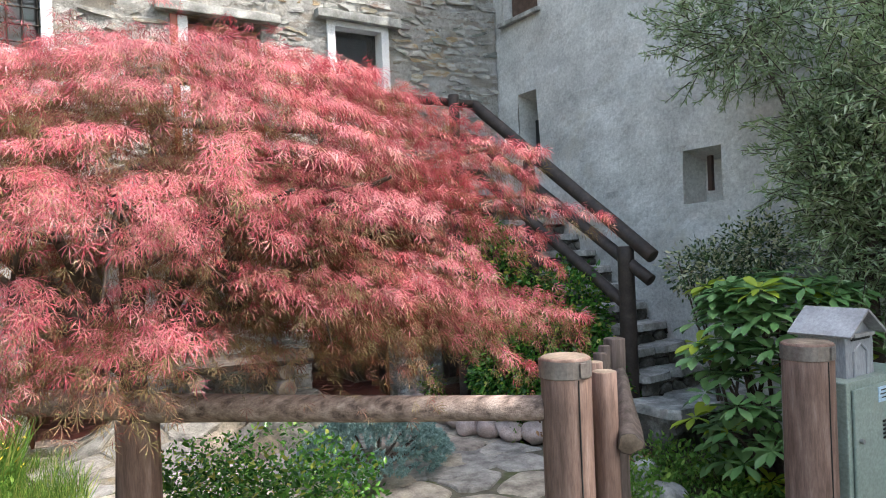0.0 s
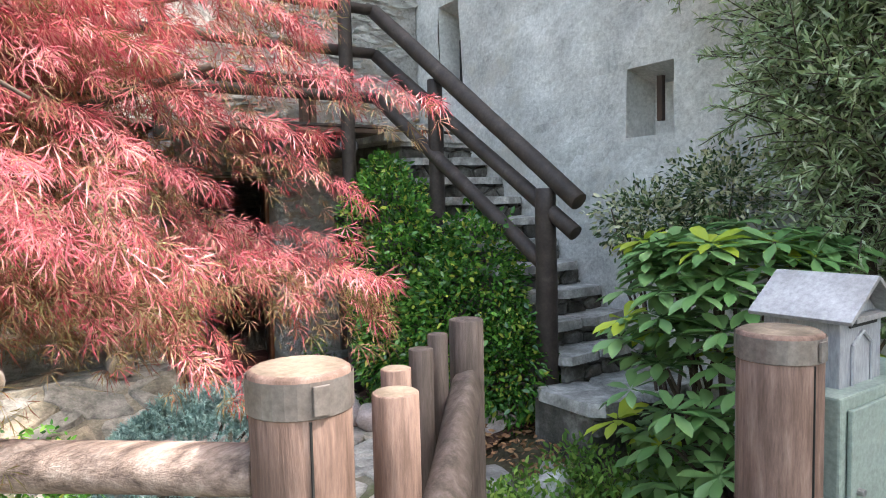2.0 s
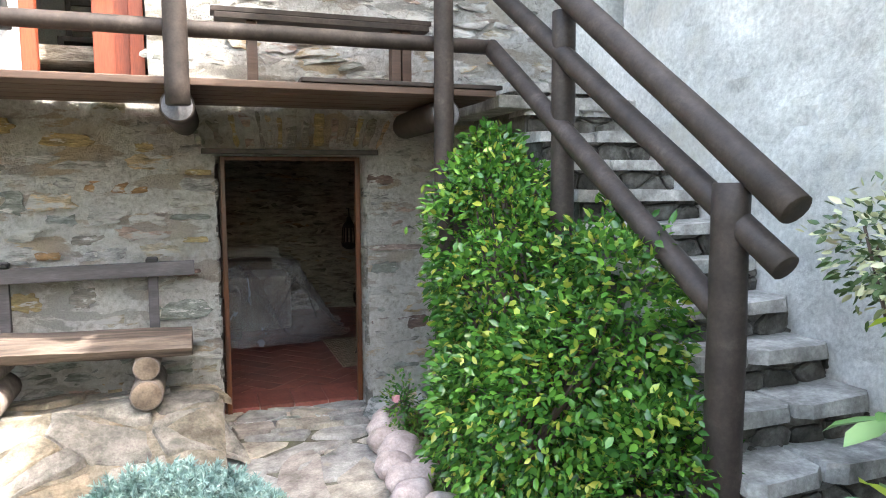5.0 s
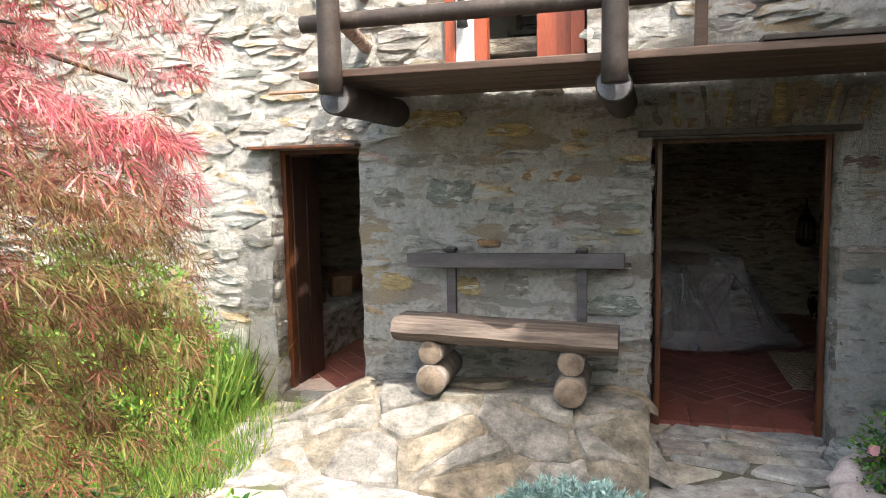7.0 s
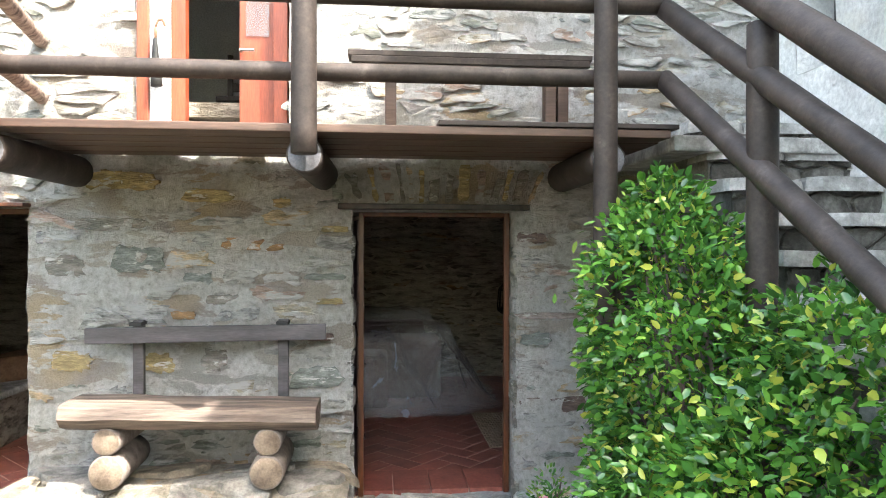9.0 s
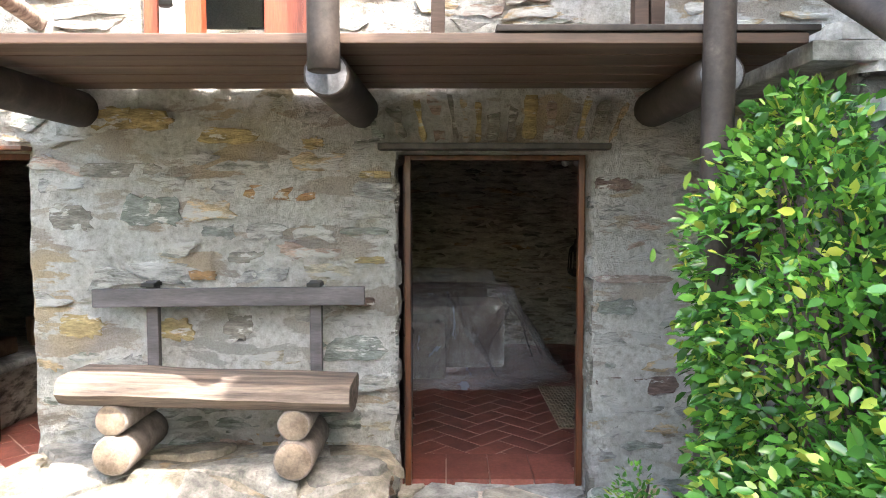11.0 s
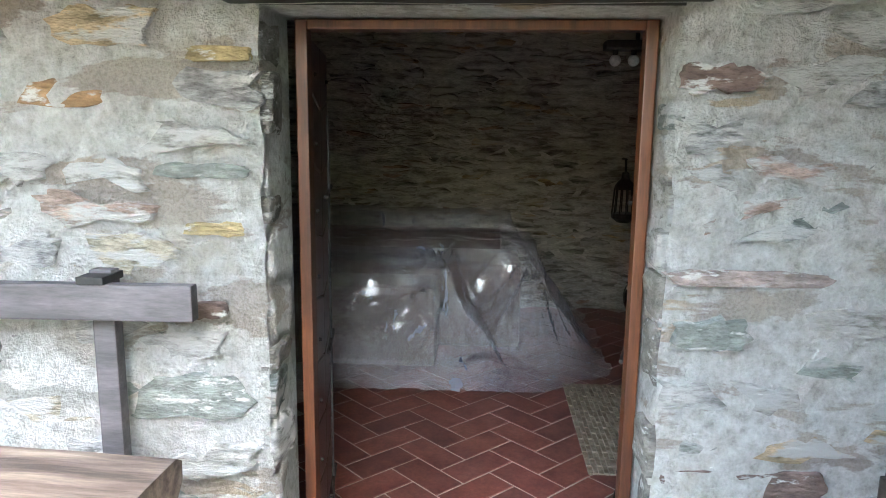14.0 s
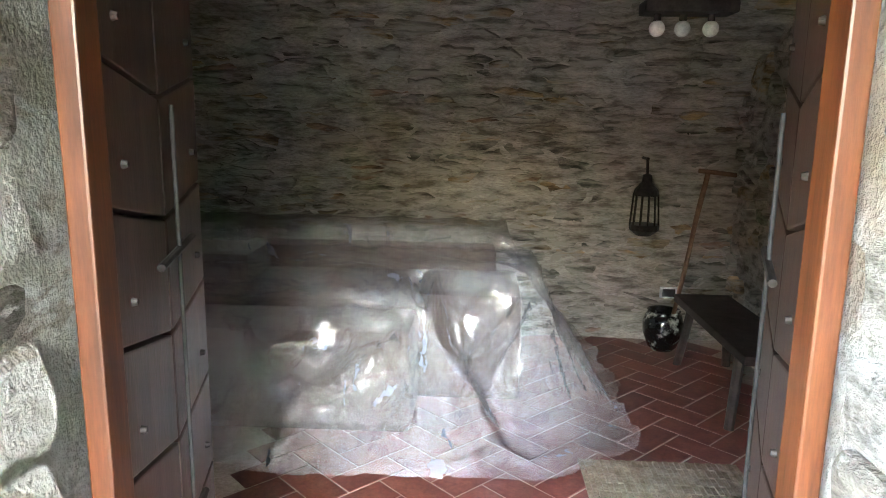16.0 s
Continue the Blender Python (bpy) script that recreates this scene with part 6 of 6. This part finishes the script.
for poly in row:
    cx, cz = sum(p[0] for p in poly) / len(poly), sum(p[1] for p in poly) / len(poly)
    if not -0.1 < cz < 2.2 or not -1.2 < cx < 5.0:
        continue
    if 3.0 < cx < 4.25 and cz > 1.9:
        continue
    if inside_opening(cx, cz) or any(abs(cx - f[0]) < f[2] * 0.5 + 0.06 and abs(cz - f[1]) < f[3] * 0.5 + 0.035 for f in FEATURES):
        continue
    for a, b_, c, d in OPENINGS[:2]:
        if cz < d and c - 0.1 < cz:
            if cx < a:
                poly = clip(poly, 1, 0, a + srng.uniform(-0.02, 0.035))
            elif cx > b_:
                poly = clip(poly, -1, 0, -(b_ - srng.uniform(-0.02, 0.035)))
        elif a - 0.1 < cx < b_ + 0.1:
            poly = clip(poly, 0, -1, -(d + 0.04))
    if len(poly) < 3:
        continue
    shown = noise.noise(Vector((cx * 1.3, cz * 2.0, 9))) > -0.42 and srng.random() < 0.86
    out = rounded(poly, srng.choice((0.004, 0.012, 0.026)), srng, 0.6)
    if out and shown:
        (near if -0.9 < cx < 4.9 else far).append(out)
near.sort(key=lambda q: abs(q[0][0] - 2.6))
far += near[290:]
for poly in near[:290]:
    bm = bmesh.new()
    slab(bm, poly, front, srng.uniform(0.002, 0.011), srng, crown=0.03, uneven=0.005)
    part("stone", bm, M_STONE, wall_front)
for fx, fz, fw, fh, k in FEATURES:
    poly = []
    for q in range(9):
        an = q * 2 * math.pi / 9
        c, s = math.cos(an), math.sin(an)
        poly.append((fx + fw / 2 * math.copysign(abs(c) ** 0.6, c) * srng.uniform(0.85, 1.05), fz + fh / 2 * math.copysign(abs(s) ** 0.6, s) * srng.uniform(0.8, 1.08)))
    bm = bmesh.new()
    slab(bm, rounded(poly, 0.002, srng, 0.45), front, srng.uniform(0.003, 0.009), srng, crown=0.02, uneven=0.005)
    part("stone", bm, M_FEATURE[k], wall_front)
# upright stones over the doorway
x = 3.0
while x < 4.22:
    w_ = srng.uniform(0.035, 0.11)
    bm = bmesh.new()
    lean, zt = (x - 3.6) * 0.16 + srng.uniform(-0.015, 0.015), srng.uniform(2.06, 2.16)
    poly = rounded([(x, 1.9), (x + w_ * 0.9, 1.9), (x + w_ + lean, zt), (x + lean, zt + 0.01)], 0.005, srng, 0.5)
    x += w_ + 0.012
    slab(bm, poly, front, srng.uniform(0.008, 0.035), srng, crown=0.1)
    part("stone", bm, srng.choice((M_FEATURE[2], M_FEATURE[2], M_FEATURE[3], M_STONE)), wall_front)
bm = bmesh.new()
for poly in far:
    slab(bm, poly, front, srng.uniform(0.006, 0.02), srng)
for x0, x1, z0, z1 in ((-2.4, -1.2, 0, 3.6), (-1.2, 5.7, 2.2, 4.7)):
    for poly in cells(x0, x1, z0, z1, 0.25, 0.085, srng, 0.6):
        cx, cz = sum(p[0] for p in poly) / len(poly), sum(p[1] for p in poly) / len(poly)
        if inside_opening(cx, cz, 0.1) or srng.random() < 0.3 or not x0 < cx < x1 or not z0 < cz < z1 or cx > 5.62:
            continue
        out = rounded(poly, srng.uniform(0.003, 0.02), srng, 0.5)
        if out:
            slab(bm, out, front, srng.uniform(0.001, 0.01), srng, crown=0.08)
part("stones_upper", bm, M_STONE_FAR, wall_front, "upper rubble stones", "stuff")
# door jamb stones
for x, s in ((3.1, 1), (4.13, -1), (1.21, -1), (0.53, 1)):
    z = 0.0
    while z < 1.8:
        h_ = srng.uniform(0.07, 0.19)
        bm = bmesh.new()
        w = srng.uniform(0.008, 0.026)
        poly = rounded([(FY + 0.005, z), (FY + 0.17, z), (FY + 0.17, z + h_), (FY + 0.005, z + h_)], 0.003, srng, 0.2)
        if s > 0:
            poly = poly[::-1]
        slab(bm, poly, lambda u, v, w_, x=x, s=s: (x + s * w_ - s * 0.004, u, v), w, srng)
        part("stone", bm, srng.choice((M_STONE, M_MORTAR, M_MORTAR, M_FEATURE[2])), wall_front)
        z += h_

# room stones, joined
bm = bmesh.new()
for poly in cells(1.5, 5.5, 0.0, 1.0, 0.25, 0.0155, srng, 0.6):
    cx, cv = sum(p[0] for p in poly) / len(poly), sum(p[1] for p in poly) / len(poly)
    if not (0.01 < cv < 0.8 and 1.45 < cx < 5.48) or srng.random() < 0.34:
        continue
    out = rounded([(p[0], p[1] * 5) for p in poly], srng.uniform(0.004, 0.016), srng, 0.55)
    if not out:
        continue

    def on_vault(u, v, w):
        v /= 5
        if v < 0.28:
            return (u, 11.65 - w, v / 0.28 * 1.5)
        a = (v - 0.28) / 0.72 * math.pi
        return (u, 9.75 + (1.9 - w) * math.cos(a), 1.5 + (0.95 - w) * math.sin(a))
    slab(bm, out, on_vault, srng.uniform(0.004, 0.02), srng, crown=0.12)
part("vault_stones", bm, M_ROOM_STONE, None, "", "stuff")
tagged(bpy.data.objects["vault_stones"], "sooty rubble stones of the vaulted room", "stone wall")
bm = bmesh.new()
for poly in cells(8.0, 11.6, 0.0, 1.7, 0.2, 0.13, srng):
    out = rounded(poly, srng.uniform(0.01, 0.03), srng, 0.3)
    if out and srng.random() < 0.8:
        slab(bm, out, lambda u, v, w: (5.5 - w, u, v), srng.uniform(0.02, 0.05), srng)
tagged(part("side_wall_stones", bm, M_ROOM_STONE, None, "", "stuff"), "rubble stones of the room's side wall", "stone wall")

# paving stones
pieces = []
for poly in cells(-0.25, 4.2, 5.85, 7.4, 0.62, 0.4, srng) + cells(2.6, 4.35, 2.0, 5.83, 0.5, 0.42, srng):
    pieces.append(poly)
for poly in pieces:
    cx, cy = sum(p[0] for p in poly) / len(poly), sum(p[1] for p in poly) / len(poly)
    if not (-0.3 < cx < 4.3 and 1.9 < cy < 7.3):
        continue
    if 0.75 < cx < 2.95 and cy > 6.45:
        continue
    poly = clip(poly, 0, 1, 7.17 if cx > 3.0 else FY)
    out = rounded(poly, srng.uniform(0.006, 0.018), srng, 0.2) if len(poly) > 2 else None
    if out:
        bm = bmesh.new()
        slab(bm, out, lambda u, v, w: (u, v, -0.04 + w), srng.uniform(0.02, 0.034), srng, crown=0.05, uneven=0.003)
        part("paving_stone", bm, M_PAVE, pavement)

for poly in cells(3.0, 4.3, 7.18, 7.36, 0.3, 0.18, srng):
    poly = clip(clip(clip(clip(poly, 0, 1, 7.362), 0, -1, -7.18), -1, 0, -3.02), 1, 0, 4.28)
    out = rounded(poly, 0.006, srng, 0.08) if len(poly) > 2 else None
    if out:
        bm = bmesh.new()
        slab(bm, out, lambda u, v, w: (u, v, -0.04 + w), 0.045, srng, crown=0.04, uneven=0.003)
        part("paving_stone", bm, M_PAVE, pavement)
for poly in cells(3.1, 4.13, 7.37, 7.59, 0.28, 0.2, srng):
    poly = clip(clip(clip(clip(poly, 0, 1, 7.59), 0, -1, -7.365), -1, 0, -3.1), 1, 0, 4.13)
    out = rounded(poly, 0.005, srng, 0.08) if len(poly) > 2 else None
    if out:
        bm = bmesh.new()
        slab(bm, out, lambda u, v, w: (u, v, -0.03 + w), 0.05, srng, crown=0.05, uneven=0.004)
        part("threshold_stone", bm, M_PAVE, pavement)
ledge_ob = bpy.data.objects["rock_ledge"]
for poly in cells(0.6, 3.05, 6.05, 7.36, 0.46, 0.27, srng, 0.6):
    cx, cy = sum(p[0] for p in poly) / len(poly), sum(p[1] for p in poly) / len(poly)
    if not (0.62 < cx < 3.02 and 6.1 < cy < 7.34):
        continue
    out = rounded(clip(poly, 0, 1, 7.36), srng.uniform(0.004, 0.012), srng, 0.14)
    if out:
        bm = bmesh.new()
        slab(bm, out, lambda u, v, w: (u, v, ledge(u, v)[2] + w + 0.004), srng.uniform(0.006, 0.018), srng, crown=0.05, uneven=0.006)
        part("ledge_stone", bm, M_LEDGE_STONE, ledge_ob)

# herringbone tiles: one mesh for all, laid at 45 degrees
L, W = 0.32, 0.16
bm = bmesh.new()
box(bm, (-L / 2 + 0.0045, -W / 2 + 0.0045, -0.011), (L / 2 - 0.0045, W / 2 - 0.0045, 0.0), 0.0015)
tile_mesh = bpy.data.meshes.new("tile")
bm.to_mesh(tile_mesh)
bm.free()
tile_mesh.materials.append(M_TILE)
turn = Matrix.Rotation(radians(45), 3, "Z")


def lay(x, y, z, a, parent):
    ob = new("tile", tile_mesh)
    ob.location, ob.rotation_euler = (x, y, z), (0, 0, a)
    ob.parent = parent
    return ob


spots = []
for i in range(-40, 40):
    for j in range(-40, 40):
        spots.append(((i + 1 + 4 * j) * W, (i + 0.5) * W, 0.0))
        spots.append(((i + 2.5 + 4 * j) * W, i * W, math.pi / 2))
seen = set()
for bx, by, a in spots:
    p = turn @ Vector((bx, by, 0))
    x, y = 3.6 + p.x, 9.6 + p.y
    key = (round(x, 2), round(y, 2), round(a, 1))
    if key in seen:
        continue
    seen.add(key)
    if 2.6 < x < 5.45 and 7.86 < y < 11.6:
        lay(x, y, 0.004, a + radians(45), floor_room)
    elif 0.3 < x < 1.2 and 7.72 < y < 9.2:
        lay(x, y, 0.112, a + radians(45), floor_small)
bm = bmesh.new()
box(bm, (-0.121, -0.2, -0.04), (0.121, 0.2, 0.004), 0.002)
sill_mesh = bpy.data.meshes.new("sill_tile")
bm.to_mesh(sill_mesh)
bm.free()
sill_mesh.materials.append(M_TILE)
for k in range(4):
    ob = new("tile", sill_mesh)
    ob.location = (3.24 + k * 0.25, 7.8, 0.034)
    ob.parent = floor_room
